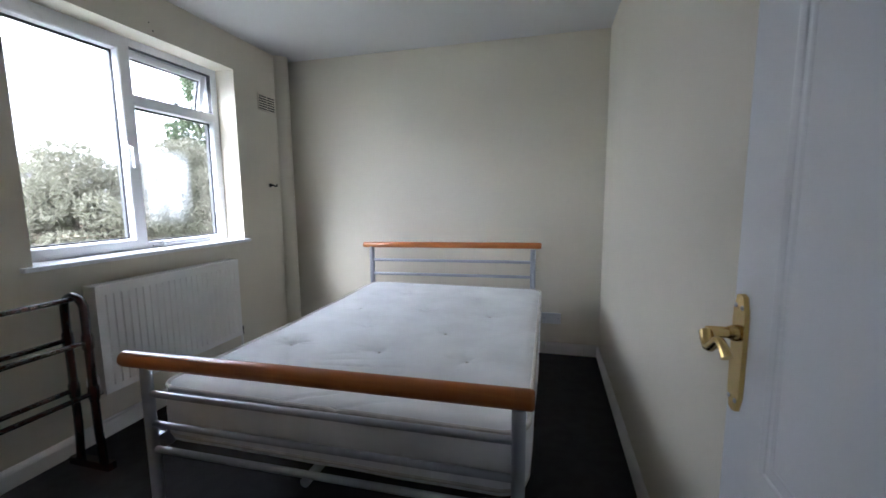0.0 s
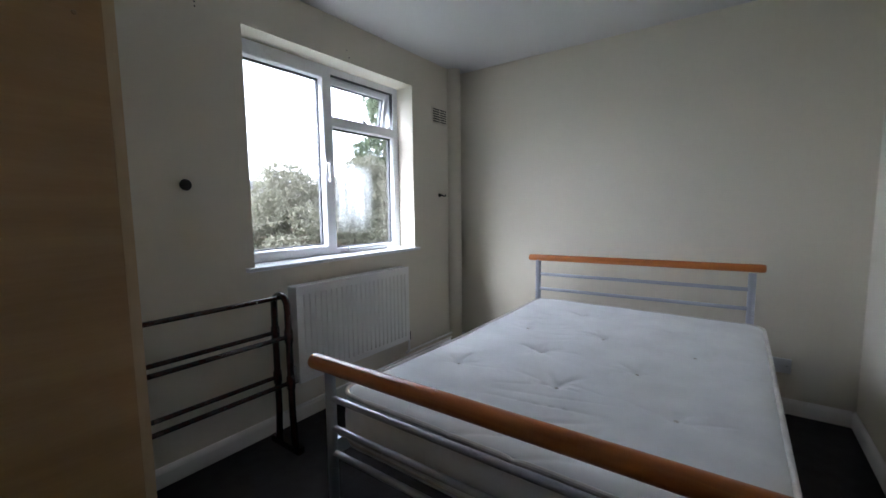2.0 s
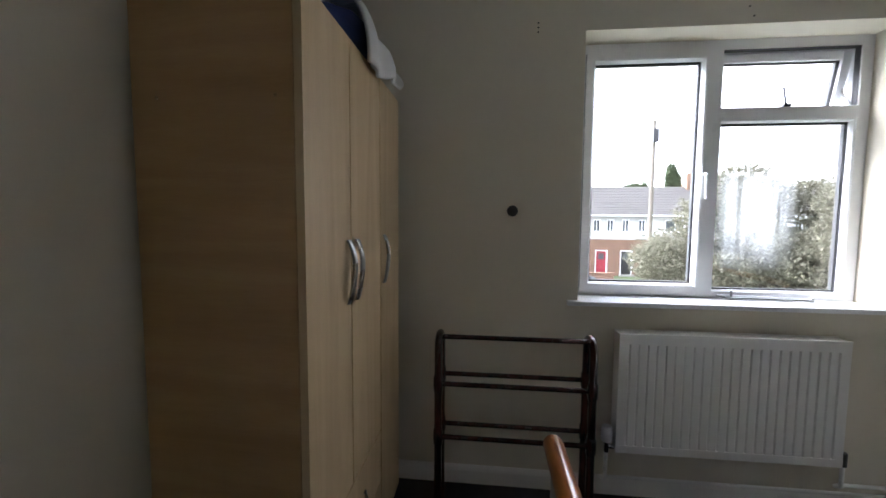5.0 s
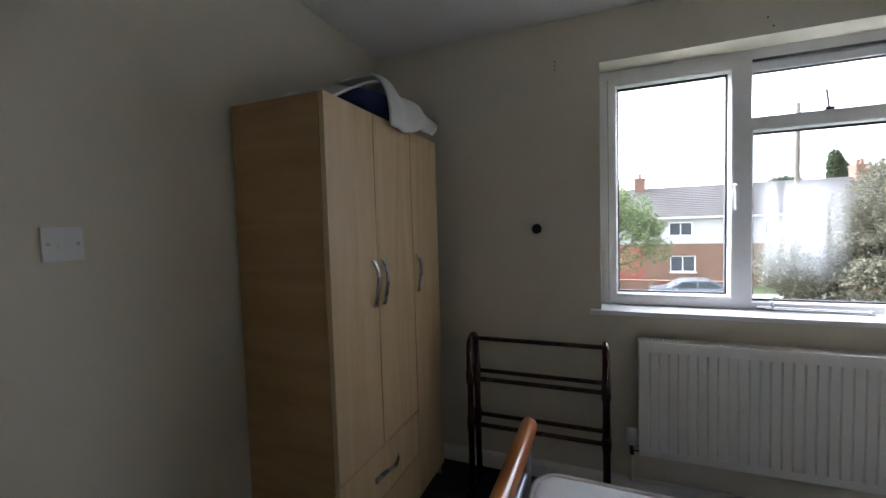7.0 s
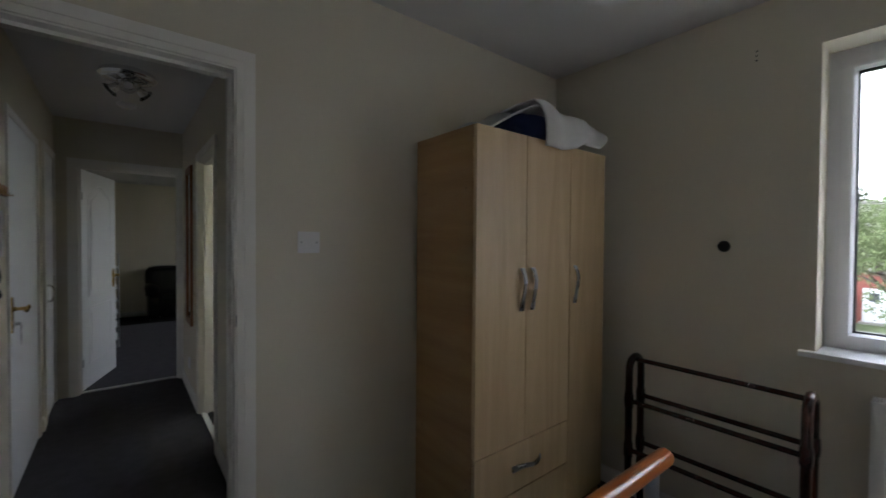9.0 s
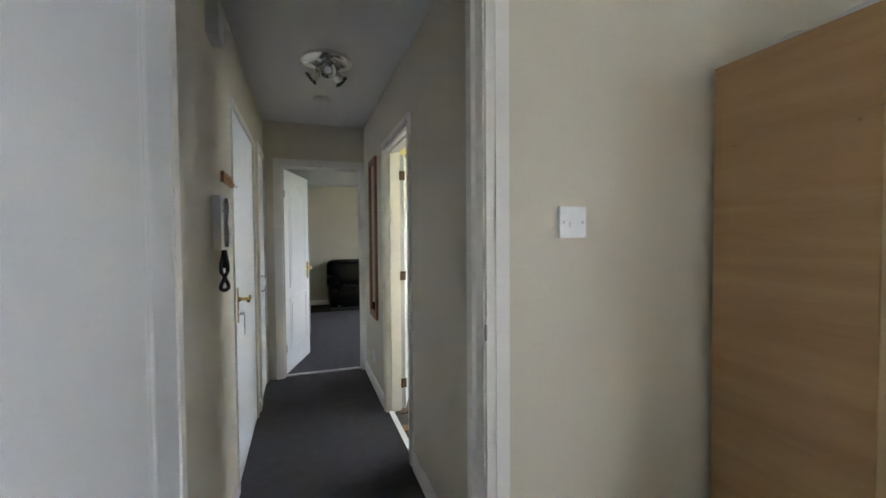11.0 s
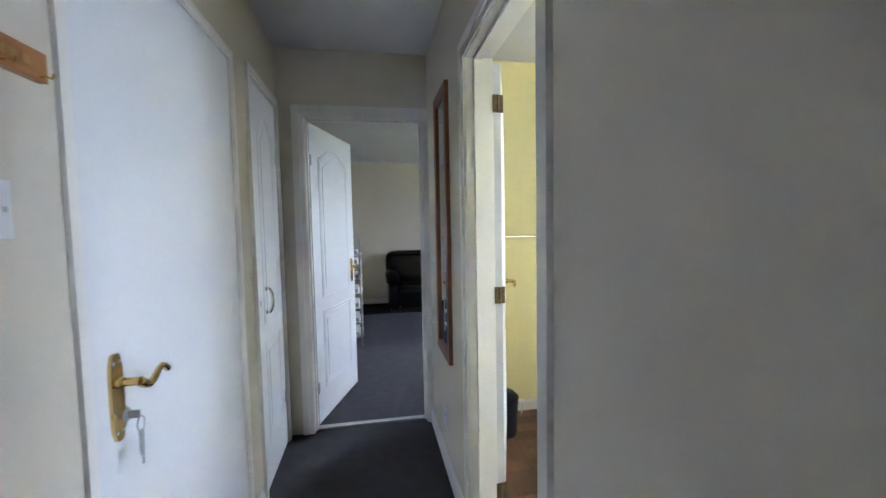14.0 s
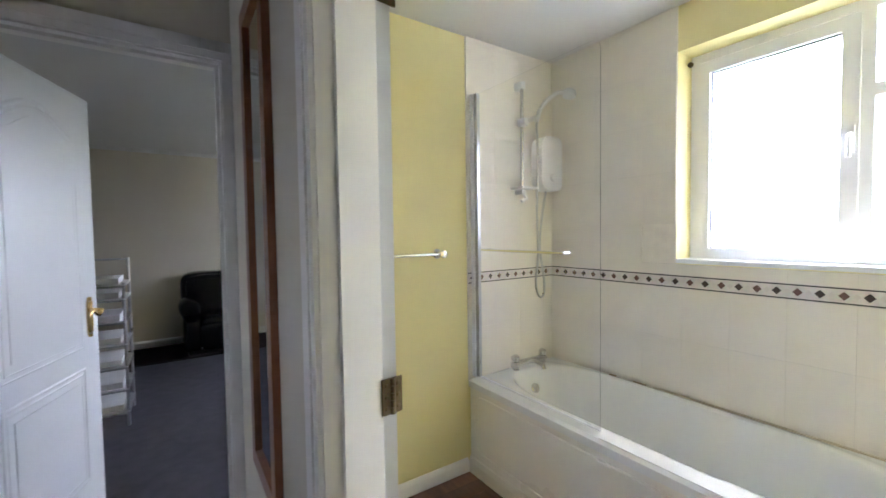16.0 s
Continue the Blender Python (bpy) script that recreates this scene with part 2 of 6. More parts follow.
# ---- building blocks ----
def box(bm, x0, y0, z0, x1, y1, z1):
    vs = [bm.verts.new((x, y, z)) for x in (x0, x1) for y in (y0, y1) for z in (z0, z1)]
    for f in ((0, 1, 3, 2), (4, 6, 7, 5), (0, 4, 5, 1), (2, 3, 7, 6), (0, 2, 6, 4), (1, 5, 7, 3)):
        bm.faces.new([vs[i] for i in f])
    return vs


def prism(bm, outline, lift):
    """An outline of 3D points, swept by the vector lift."""
    lift = Vector(lift)
    a = [bm.verts.new(p) for p in outline]
    b = [bm.verts.new(Vector(p) + lift) for p in outline]
    k = len(a)
    bm.faces.new(a[::-1]), bm.faces.new(b)
    for i in range(k):
        bm.faces.new((a[i], a[(i + 1) % k], b[(i + 1) % k], b[i]))


def tube(bm, points, radius, sides=12, closed=False, radii=None, squash=None):
    """A round bar along points, with capped ends."""
    pts = [Vector(p) for p in points]
    k, rings, side = len(pts), [], None
    for i, p in enumerate(pts):
        ahead = (pts[(i + 1) % k] - pts[i - 1]) if closed or 0 < i < k - 1 else (pts[1] - pts[0] if i == 0 else pts[-1] - pts[-2])
        ahead.normalize()
        if side is None:
            side = ahead.orthogonal().normalized()
            if abs(ahead.z) < 0.9:
                side = ahead.cross(Vector((0, 0, 1))).normalized()
        side = (side - ahead * side.dot(ahead)).normalized()
        up, r = ahead.cross(side), radii[i] if radii else radius
        sq = squash or 1.0
        rings.append([bm.verts.new(p + r * (side * math.cos(a) + up * (math.sin(a) * sq))) for a in (2 * math.pi * j / sides for j in range(sides))])
    for i in range(k if closed else k - 1):
        a, b = rings[i], rings[(i + 1) % k]
        for j in range(sides):
            bm.faces.new((a[j], a[(j + 1) % sides], b[(j + 1) % sides], b[j]))
    if not closed:
        bm.faces.new(rings[0][::-1]), bm.faces.new(rings[-1])


def lathe(bm, profile, m=Matrix(), sides=24):
    """A profile of (radius, height), turned about the z axis of m."""
    rings = [[bm.verts.new(m @ Vector((r * math.cos(a), r * math.sin(a), h))) for a in (2 * math.pi * j / sides for j in range(sides))] for r, h in profile]
    for a, b in zip(rings, rings[1:]):
        for j in range(sides):
            bm.faces.new((a[j], a[(j + 1) % sides], b[(j + 1) % sides], b[j]))
    bm.faces.new(rings[0][::-1]), bm.faces.new(rings[-1])


def done(name, bm, material, parent=None, bevel=0.0, smooth=False, segments=2):
    if bevel:
        sharp = [e for e in bm.edges if len(e.link_faces) == 2 and e.calc_face_angle(0) > 0.6]
        bmesh.ops.bevel(bm, geom=sharp, offset=bevel, segments=segments, affect="EDGES", profile=0.5, clamp_overlap=True)
    bmesh.ops.recalc_face_normals(bm, faces=bm.faces)
    me = bpy.data.meshes.new(name)
    if smooth:
        for f in bm.faces:
            f.smooth = True
        for e in bm.edges:
            e.smooth = not (len(e.link_faces) == 2 and e.calc_face_angle(0) > 0.7)
    bm.to_mesh(me)
    bm.free()
    me.materials.append(material)
    ob = new(name, me)
    if parent:
        ob.parent = parent
        ob.matrix_parent_inverse = parent.matrix_world.inverted()
    return ob


def boxes(name, material, items, parent=None, bevel=0.0):
    bm = bmesh.new()
    for it in items:
        box(bm, *it)
    return done(name, bm, material, parent, bevel)


def tubes(name, material, items, parent=None, sides=12):
    bm = bmesh.new()
    for pts, r in items:
        tube(bm, pts, r, sides)
    return done(name, bm, material, parent, smooth=True)


def empty(name, place=(0, 0, 0)):
    ob = new(name)
    ob.location = place
    ob.empty_display_size = 0.1
    bpy.context.view_layer.update()
    return ob


def wall(name, axis, c0, c1, a0, a1, z0, z1, holes=(), material=None, label=""):
    """A wall whose faces stand at c0 and c1 of the axis ('x' or 'y'), from a0 to a1 along it, with real openings (a, b, low, high)."""
    bm = bmesh.new()
    cuts_a = sorted({a0, a1, *(v for h in holes for v in h[:2])})
    cuts_z = sorted({z0, z1, *(v for h in holes for v in h[2:])})
    cuts_a, cuts_z = [v for v in cuts_a if a0 <= v <= a1], [v for v in cuts_z if z0 <= v <= z1]

    def solid(i, j):
        if not (0 <= i < len(cuts_a) - 1 and 0 <= j < len(cuts_z) - 1):
            return False
        a, z = (cuts_a[i] + cuts_a[i + 1]) / 2, (cuts_z[j] + cuts_z[j + 1]) / 2
        return not any(h[0] < a < h[1] and h[2] < z < h[3] for h in holes)

    def quad(points):
        bm.faces.new([bm.verts.new((c, a, z) if axis == "x" else (a, c, z)) for c, a, z in points])

    for i in range(len(cuts_a) - 1):
        for j in range(len(cuts_z) - 1):
            if not solid(i, j):
                continue
            p, q, r, s = cuts_a[i], cuts_a[i + 1], cuts_z[j], cuts_z[j + 1]
            for c in (c0, c1):
                quad([(c, p, r), (c, q, r), (c, q, s), (c, p, s)])
            for di, dj, e in ((-1, 0, ((p, r), (p, s))), (1, 0, ((q, r), (q, s))), (0, -1, ((p, r), (q, r))), (0, 1, ((p, s), (q, s)))):
                if not solid(i + di, j + dj):
                    (a, b), (c, d) = e
                    quad([(c0, a, b), (c1, a, b), (c1, c, d), (c0, c, d)])
    bmesh.ops.remove_doubles(bm, verts=bm.verts, dist=1e-5)
    ob = done(name, bm, material or WALL)
    return tagged(ob, label or "cream emulsioned plaster wall", "wall", kind="structure")


# ---- large structure ----
XW, XE = -2.083, 0.53          # bedroom's window wall and the long east wall
YS, YN = 0.327, 3.512          # bedroom's door wall and headboard wall
HC = 2.40
CX = -0.39                     # hall's west face
LY = -2.80                     # hall's end face
BX, BY = -2.22, -2.83          # bathroom's window wall and shower wall
LRX0, LRX1, LRY = -2.7, 2.2, -7.05

wall("wall_bedroom_window", "x", XW, XW - 0.28, YS - 0.1, YN + 0.1, 0, HC, [(1.575, 2.875, 0.912, 2.158)])
wall("wall_north", "y", YN, YN + 0.1, XW, XE + 0.1, 0, HC)
wall("wall_east", "x", XE, XE + 0.1, LY - 0.1, YN, 0, HC, [(-1.99, -1.03, 0, 2.03), (-2.74, -2.20, 0, 2.05)])
wall("wall_bedroom_door", "y", YS, YS - 0.1, XW, XE, 0, HC, [(-0.255, 0.475, 0, 1.985)])
wall("wall_hall_west", "x", CX, CX - 0.1, LY, YS - 0.1, 0, HC, [(-1.755, -1.015, 0, 1.985)])
wall("wall_hall_end", "y", LY, LY - 0.1, CX - 0.1, XE, 0, HC, [(-0.375, 0.40, 0, 2.015)])
wall("wall_bathroom_window", "x", BX, BX - 0.26, BY - 0.07, YS - 0.1, 0, HC, [(-2.05, -0.85, 1.172, 2.185)], YELLOW, "yellow painted wall over the bath window")
wall("wall_bathroom_north", "y", -0.70, -0.60, BX, CX - 0.1, 0, HC, (), YELLOW, "yellow painted bathroom wall")
wall("wall_bathroom_shower", "y", BY, BY - 0.1, LRX0, CX - 0.1, 0, HC, (), YELLOW, "yellow painted bathroom wall")
wall("wall_living_far", "y", LRY, LRY - 0.1, LRX0, LRX1, 0, HC)
wall("wall_living_window", "x", LRX0, LRX0 - 0.25, LRY, LY - 0.1, 0, HC, [(-5.5, -4.65, 0.95, 2.05)])
wall("wall_living_east", "x", LRX1, LRX1 + 0.1, LRY, LY - 0.1, 0, HC)
# added slab, never in view: closes off daylight behind the entrance and cupboard doors
wall("wall_unseen_backing", "x", XE + 0.16, XE + 0.22, -2.9, -0.9, -0.2, HC)
wall("wall_living_near", "y", LY, LY - 0.1, XE + 0.1, LRX1, 0, HC)

tagged(boxes("floor", CARPET, [(XW, YS - 0.05, -0.2, XE, YN, 0)]), "dark charcoal fitted carpet in the bedroom", "carpet", kind="structure")
tagged(boxes("floor_hall", CARPET_HALL, [(CX - 0.02, LY - 0.05, -0.2, XE, YS - 0.05, 0), (XE, -2.85, -0.2, XE + 0.18, -0.9, 0)]), "dark grey fitted carpet in the hall", "carpet", kind="structure")
tagged(boxes("floor_living", CARPET_LR, [(LRX0, LRY, -0.2, LRX1, LY - 0.05, 0.001)]), "grey fitted carpet in the living room", "carpet", kind="structure")
bath_floor = tagged(boxes("floor_bathroom", BLACK, [(BX, BY, -0.2, CX - 0.02, -0.60, -0.006)]), "brown wood-effect laminate bathroom floor", "floor", kind="structure")
tagged(boxes("ceiling", CEIL, [(XW - 0.28, YS - 0.1, HC, XE + 0.1, YN + 0.1, HC + 0.15), (BX - 0.26, LY - 0.1, HC, XE + 0.1, YS - 0.1, HC + 0.15)]), "white painted plaster ceiling", "ceiling", kind="structure")
tagged(boxes("ceiling_living", CEIL, [(LRX0 - 0.25, LRY - 0.1, HC - 0.02, LRX1 + 0.1, LY - 0.1, HC + 0.15)]), "white living room ceiling", "ceiling", kind="structure")


# ---- bedroom: window ----
def frame_bars(bm, c0, c1, y0, y1, z0, z1, w):
    """A mitre-less rectangular frame in a window's plane."""
    box(bm, c0, y0, z0, c1, y0 + w, z1)
    box(bm, c0, y1 - w, z0, c1, y1, z1)
    box(bm, c0, y0 + w, z0, c1, y1 - w, z0 + w)
    box(bm, c0, y0 + w, z1 - w, c1, y1 - w, z1)


def bead_frame(bm, c_in, c_out, y0, y1, z0, z1, w):
    """A mitred glazing bead sloping from c_out at its outer edge to c_in at the glass."""
    outer = [bm.verts.new((c_out, y, z)) for y, z in ((y0, z0), (y1, z0), (y1, z1), (y0, z1))]
    crest = [bm.verts.new((c_out, y, z)) for y, z in ((y0 + w * 0.4, z0 + w * 0.4), (y1 - w * 0.4, z0 + w * 0.4), (y1 - w * 0.4, z1 - w * 0.4), (y0 + w * 0.4, z1 - w * 0.4))]
    inner = [bm.verts.new((c_in + 0.004, y, z)) for y, z in ((y0 + w, z0 + w), (y1 - w, z0 + w), (y1 - w, z1 - w), (y0 + w, z1 - w))]
    deep = [bm.verts.new((c_in - 0.004, v.co.y, v.co.z)) for v in inner]
    for a, b in ((outer, crest), (crest, inner), (inner, deep)):
        for k in range(4):
            bm.faces.new((a[k], a[(k + 1) % 4], b[(k + 1) % 4], b[k]))


def bedroom_window():
    top = tagged(empty("window_bedroom", (XW - 0.2, 2.22, 0.93)), "white upvc casement window with open top light", "window", kind="structure")
    y0, y1, z0, z1, c0, c1 = 1.575, 2.875, 0.932, 2.158, XW - 0.225, XW - 0.155
    ma, mb, ta, tb = 2.188, 2.240, 1.790, 1.845          # mullion and transom faces
    bm = bmesh.new()
    box(bm, c0, y0, z0, c1, y0 + 0.044, z1)
    box(bm, c0, y1 - 0.050, z0, c1, y1, z1)
    box(bm, c0, y0 + 0.044, z0, c1, y1 - 0.050, z0 + 0.030)
    box(bm, c0, y0 + 0.044, z1 - 0.045, c1, y1 - 0.050, z1)
    box(bm, c0, ma, z0 + 0.030, c1, mb, ta)
    box(bm, c1 - 0.026, ma, ta, c1, mb, z1 - 0.045)
    box(bm, c0, ma, ta, c1 - 0.027, ma + 0.014, z1 - 0.045)
    box(bm, c1 - 0.026, mb, ta, c1, y1 - 0.050, tb)
    box(bm, c0, mb, ta, c1 - 0.027, y1 - 0.050, ta + 0.012)
    done("frame", bm, UPVC, top, 0.004)
    # side-hung sash
    sa, sb, sz0, sz1 = y0 + 0.040, ma + 0.004, z0 + 0.027, z1 - 0.048
    bm = bmesh.new()
    frame_bars(bm, c1 - 0.045, c1 + 0.020, sa, sb, sz0, sz1, 0.030)
    done("sash", bm, UPVC, top, 0.006)
    # thin grey strips draw the shadow line round the sash
    bm = bmesh.new()
    frame_bars(bm, c1 - 0.004, c1 + 0.0015, sa - 0.0025, sb + 0.0025, sz0 - 0.0025, sz1 + 0.0025, 0.0028)
    done("sash_gap", bm, GAP_SHADE, top)
    bm = bmesh.new()
    bead_frame(bm, c1 - 0.010, c1 + 0.016, sa + 0.029, sb - 0.029, sz0 + 0.029, sz1 - 0.029, 0.016)
    bead_frame(bm, c1 - 0.024, c1 - 0.004, mb, y1 - 0.050, z0 + 0.030, ta, 0.013)
    done("glazing_bead", bm, UPVC, top)
    boxes("pane", GLASS, [(c1 - 0.022, sa + 0.034, sz0 + 0.034, c1 - 0.016, sb - 0.034, sz1 - 0.034)], top).visible_shadow = False
    boxes("pane", MISTED, [(c1 - 0.040, mb + 0.002, z0 + 0.032, c1 - 0.034, y1 - 0.052, ta - 0.002)], top).visible_shadow = False
    bm = bmesh.new()
    frame_bars(bm, c1 - 0.0155, c1 - 0.0125, sa + 0.036, sb - 0.036, sz0 + 0.036, sz1 - 0.036, 0.0125)
    frame_bars(bm, c1 - 0.0335, c1 - 0.0295, mb + 0.004, y1 - 0.054, z0 + 0.034, ta - 0.004, 0.0125)
    done("gasket", bm, SEAL, top)
    bm = bmesh.new()
    frame_bars(bm, c1 - 0.043, c1 - 0.0225, sa + 0.036, sb - 0.036, sz0 + 0.036, sz1 - 0.036, 0.016)
    frame_bars(bm, c1 - 0.062, c1 - 0.0405, mb + 0.004, y1 - 0.054, z0 + 0.034, ta - 0.004, 0.016)
    done("spacer_bar", bm, SEAL, top)
    # top-hung light behind the frame's lips, pushed open at the bottom
    la, lb, lh = ma + 0.018, y1 - 0.056, 0.300
    turn = Matrix.Translation((c1 - 0.052, 0, z1 - 0.050)) @ Matrix.Rotation(radians(12), 4, "Y")
    bm = bmesh.new()
    frame_bars(bm, -0.024, 0.020, la, lb, -lh, 0, 0.042)
    bmesh.ops.transform(bm, matrix=turn, verts=bm.verts)
    done("top_light", bm, UPVC, top, 0.005)
    bm = bmesh.new()
    box(bm, -0.003, la + 0.040, -lh + 0.040, 0.003, lb - 0.040, -0.040)
    bmesh.ops.transform(bm, matrix=turn, verts=bm.verts)
    done("pane", bm, GLASS, top).visible_shadow = False
    bm = bmesh.new()
    frame_bars(bm, 0.0035, 0.007, la + 0.041, lb - 0.041, -lh + 0.041, -0.041, 0.006)
    frame_bars(bm, -0.023, -0.0035, la + 0.041, lb - 0.041, -lh + 0.041, -0.041, 0.010)
    bmesh.ops.transform(bm, matrix=turn, verts=bm.verts)
    # black strips below the head and along the jamb stand for the gap's shadow
    box(bm, c1 - 0.034, mb, z1 - 0.049, c1 - 0.002, y1 - 0.050, z1 - 0.0455)
    box(bm, c1 - 0.034, y1 - 0.053, tb, c1 - 0.004, y1 - 0.0505, z1 - 0.049)
    done("light_gasket_and_gap_shade", bm, SEAL, top)
    # stays and latches
    bm = bmesh.new()
    ys = (mb + y1 - 0.05) / 2 - 0.01
    box(bm, c1 - 0.010, ys - 0.016, tb, c1 + 0.010, ys + 0.016, tb + 0.012)
    tube(bm, [(c1 - 0.002, ys, tb + 0.010), (c1 - 0.022, ys - 0.002, tb + 0.095)], 0.0048, 8)
    done("light_stay", bm, NICKEL_DARK, top, 0.002)
    bm = bmesh.new()
    tube(bm, [(c1 - 0.030, y1 - 0.060, tb + 0.012), (c1 - 0.070, y1 - 0.066, tb + 0.075), (c1 - 0.075, y1 - 0.066, tb + 0.13)], 0.007, 8)
    done("friction_arm", bm, SATIN, top, smooth=True)
    yl = sb - 0.022
    bm = bmesh.new()
    box(bm, c1 + 0.014, yl - 0.012, 1.475, c1 + 0.026, yl + 0.012, 1.565)
    tube(bm, [(c1 + 0.024, yl, 1.535), (c1 + 0.048, yl, 1.530), (c1 + 0.050, yl + 0.002, 1.415)], 0.009, 8)
    done("latch", bm, UPVC, top, 0.003)
    bm = bmesh.new()
    tube(bm, [(c1 + 0.018, mb + 0.02, z0 + 0.018), (c1 + 0.040, mb + 0.43, z0 + 0.014)], 0.007, 8)
    tube(bm, [(c1 + 0.034, mb + 0.05, z0 + 0.013), (c1 + 0.052, mb + 0.42, z0 + 0.013)], 0.005, 8)
    tube(bm, [(c1 + 0.022, mb + 0.085, z0 + 0.012), (c1 + 0.034, mb + 0.075, z0 + 0.052)], 0.006, 8)
    lathe(bm, [(0.011, 0), (0.011, 0.016), (0.006, 0.02)], Matrix.Translation((c1 + 0.044, mb + 0.425, z0 + 0.005)), 10)
    done("casement_stay", bm, SATIN, top)
    # sill board with horns
    bm = bmesh.new()
    box(bm, c1, y0, 0.915, XW, y1, 0.937)
    box(bm, XW, y0 - 0.05, 0.915, XW + 0.035, y1 + 0.03, 0.937)
    bmesh.ops.remove_doubles(bm, verts=bm.verts, dist=1e-5)
    done("sill", bm, GLOSS, top, 0.004)


bedroom_window()


# ---- doors and their frames ----
def arch_loop(x0, x1, z0, z1, rise, inset, n=14):
    """A panel's outline with an eyebrow-arched top, in the x-z plane."""
    x0, x1, z0, z1 = x0 + inset, x1 - inset, z0 + inset, z1 - inset
    pts = [(x0, z0), (x1, z0)]
    if rise <= 0:
        return pts + [(x1, z1), (x0, z1)]
    for i in range(n + 1):
        u = i / n
        s = 0.5 - 0.5 * math.cos(2 * math.pi * u)
        pts.append((x1 + (x0 - x1) * u, z1 - rise * (1 - s ** 0.8)))
    return pts


def door_leaf(name, w, h, label, thick=0.036, faces=(1, -1), panels=True, group=""):
    """A moulded two-panel leaf; its hinge edge stands on the z axis and it runs along +x."""
    top = tagged(empty(name), label, "door", group)
    boxes("leaf", GLOSS, [(0, -thick / 2, 0.006, w, thick / 2, h)], top, 0.003)
    stile = 0.125 if w > 0.6 else 0.10
    if panels:
        for side in faces:
            bm = bmesh.new()
            fields = bmesh.new()
            for z0, z1, rise in ((0.22, 0.735, 0), (0.835, h - 0.12, 0.085)):
                for inset, r, sunk in ((0, 0.014, 0.0095), (0.022, 0.010, 0.0075)):
                    tube(bm, [(x, side * (thick / 2 - sunk), z) for x, z in arch_loop(stile, w - stile, z0, z1, rise, inset)], r, 12, True)
                prism(fields, [(x, side * (thick / 2 - 0.002), z) for x, z in arch_loop(stile, w - stile, z0, z1, rise, 0.055)], (0, side * 0.0045, 0))
            done("moulding", bm, GLOSS, top, smooth=True)
            done("raised_panel", fields, GLOSS, top, 0.003)
    return top


def lever(parent, x, z, side, y, material, toward=-1, plate=(0.19, 0.042), name="handle", reach=0.115):
    """A lever handle on a shaped backplate, on the leaf's face y; the lever points along toward."""
    h, w = plate
    bm = bmesh.new()
    prof = []
    for i in range(20):
        a = 2 * math.pi * i / 20
        c, s = math.cos(a), math.sin(a)
        bulge = 1.0 if abs(s) < 0.75 else 0.80
        prof.append((x + w / 2 * bulge * math.copysign(abs(c) ** 0.35, c), y, z - 0.02 + h / 2 * math.copysign(abs(s) ** 0.6, s)))
    prism(bm, prof, (0, side * 0.007, 0))
    done("backplate", bm, material, parent, 0.003)
    bm = bmesh.new()
    y1 = y + side * 0.05
    tube(bm, [(x, y, z + 0.012), (x, y + side * 0.03, z + 0.012), (x, y1, z + 0.012)], 0.009, 12)
    pts = [(x, y1, z + 0.012)]
    for i in range(1, 9):
        u = i / 8
        pts.append((x + toward * reach * u, y1 + side * 0.004 * math.sin(u * 3), z + 0.012 - 0.014 * math.sin(u * 2 * math.pi) - 0.012 * u))
    tube(bm, pts, 0.009, 10, radii=[0.0105, 0.010, 0.009, 0.008, 0.0075, 0.007, 0.0068, 0.007, 0.008])
    lathe(bm, [(0.013, 0), (0.013, 0.012), (0.010, 0.02)], Matrix.Translation((x, y, z + 0.012)) @ Matrix.Rotation(radians(-90 * side), 4, "X"), 16)
    done(name, bm, material, parent, smooth=True)
    for dz in (-0.095, 0.055):
        for dx in (-0.011, 0.011):
            bm = bmesh.new()
            lathe(bm, [(0.004, 0), (0.004, 0.008), (0.002, 0.0095)], Matrix.Translation((x + dx, y, z + dz)) @ Matrix.Rotation(radians(-90 * side), 4, "X"), 8)
            done("screw", bm, SATIN, parent)


def casing(name, axis, face, out, a0, a1, zt, w=0.068, d=0.016, floor=0.0):
    """Architrave round a doorway on the wall face: stepped boards; out is the side it stands proud on."""
    bm = bmesh.new()
    for lo, hi, dd in ((0.006, w * 0.45, d * 0.72), (w * 0.45, w, d)):
        f0, f1 = sorted((face, face + out * dd))
        bars = [(a0 - hi, a0 - lo, floor, zt + lo), (a1 + lo, a1 + hi, floor, zt + lo), (a0 - hi, a1 + hi, zt + lo, zt + hi)]
        for p, q, r, s in bars:
            box(bm, *((f0, p, r, f1, q, s) if axis == "x" else (p, f0, r, q, f1, s)))
    return tagged(done(name, bm, TRIM, bevel=0.004), "white gloss painted moulded architrave", "door frame", kind="structure")


def lining(name, axis, c0, c1, a0, a1, zt, t=0.024, stop=None):
    """The lining in a doorway with its stop bead."""
    bm = bmesh.new()
    lo, hi = sorted((c0, c1))
    bars = [(a0, a0 + t, 0, zt, lo, hi), (a1 - t, a1, 0, zt, lo, hi), (a0 + t, a1 - t, zt - t, zt, lo, hi)]
    if stop:
        s0, s1 = stop
        bars += [(a0 + t, a0 + t + 0.012, 0, zt - t, s0, s1), (a1 - t - 0.012, a1 - t, 0, zt - t, s0, s1), (a0 + t, a1 - t, zt - t - 0.012, zt - t, s0, s1)]
    for p, q, r, s, u, v in bars:
        box(bm, *((u, p, r, v, q, s) if axis == "x" else (p, u, r, q, v, s)))
    return tagged(done(name, bm, TRIM, bevel=0.002), "white gloss painted door lining", "door frame", kind="structure")


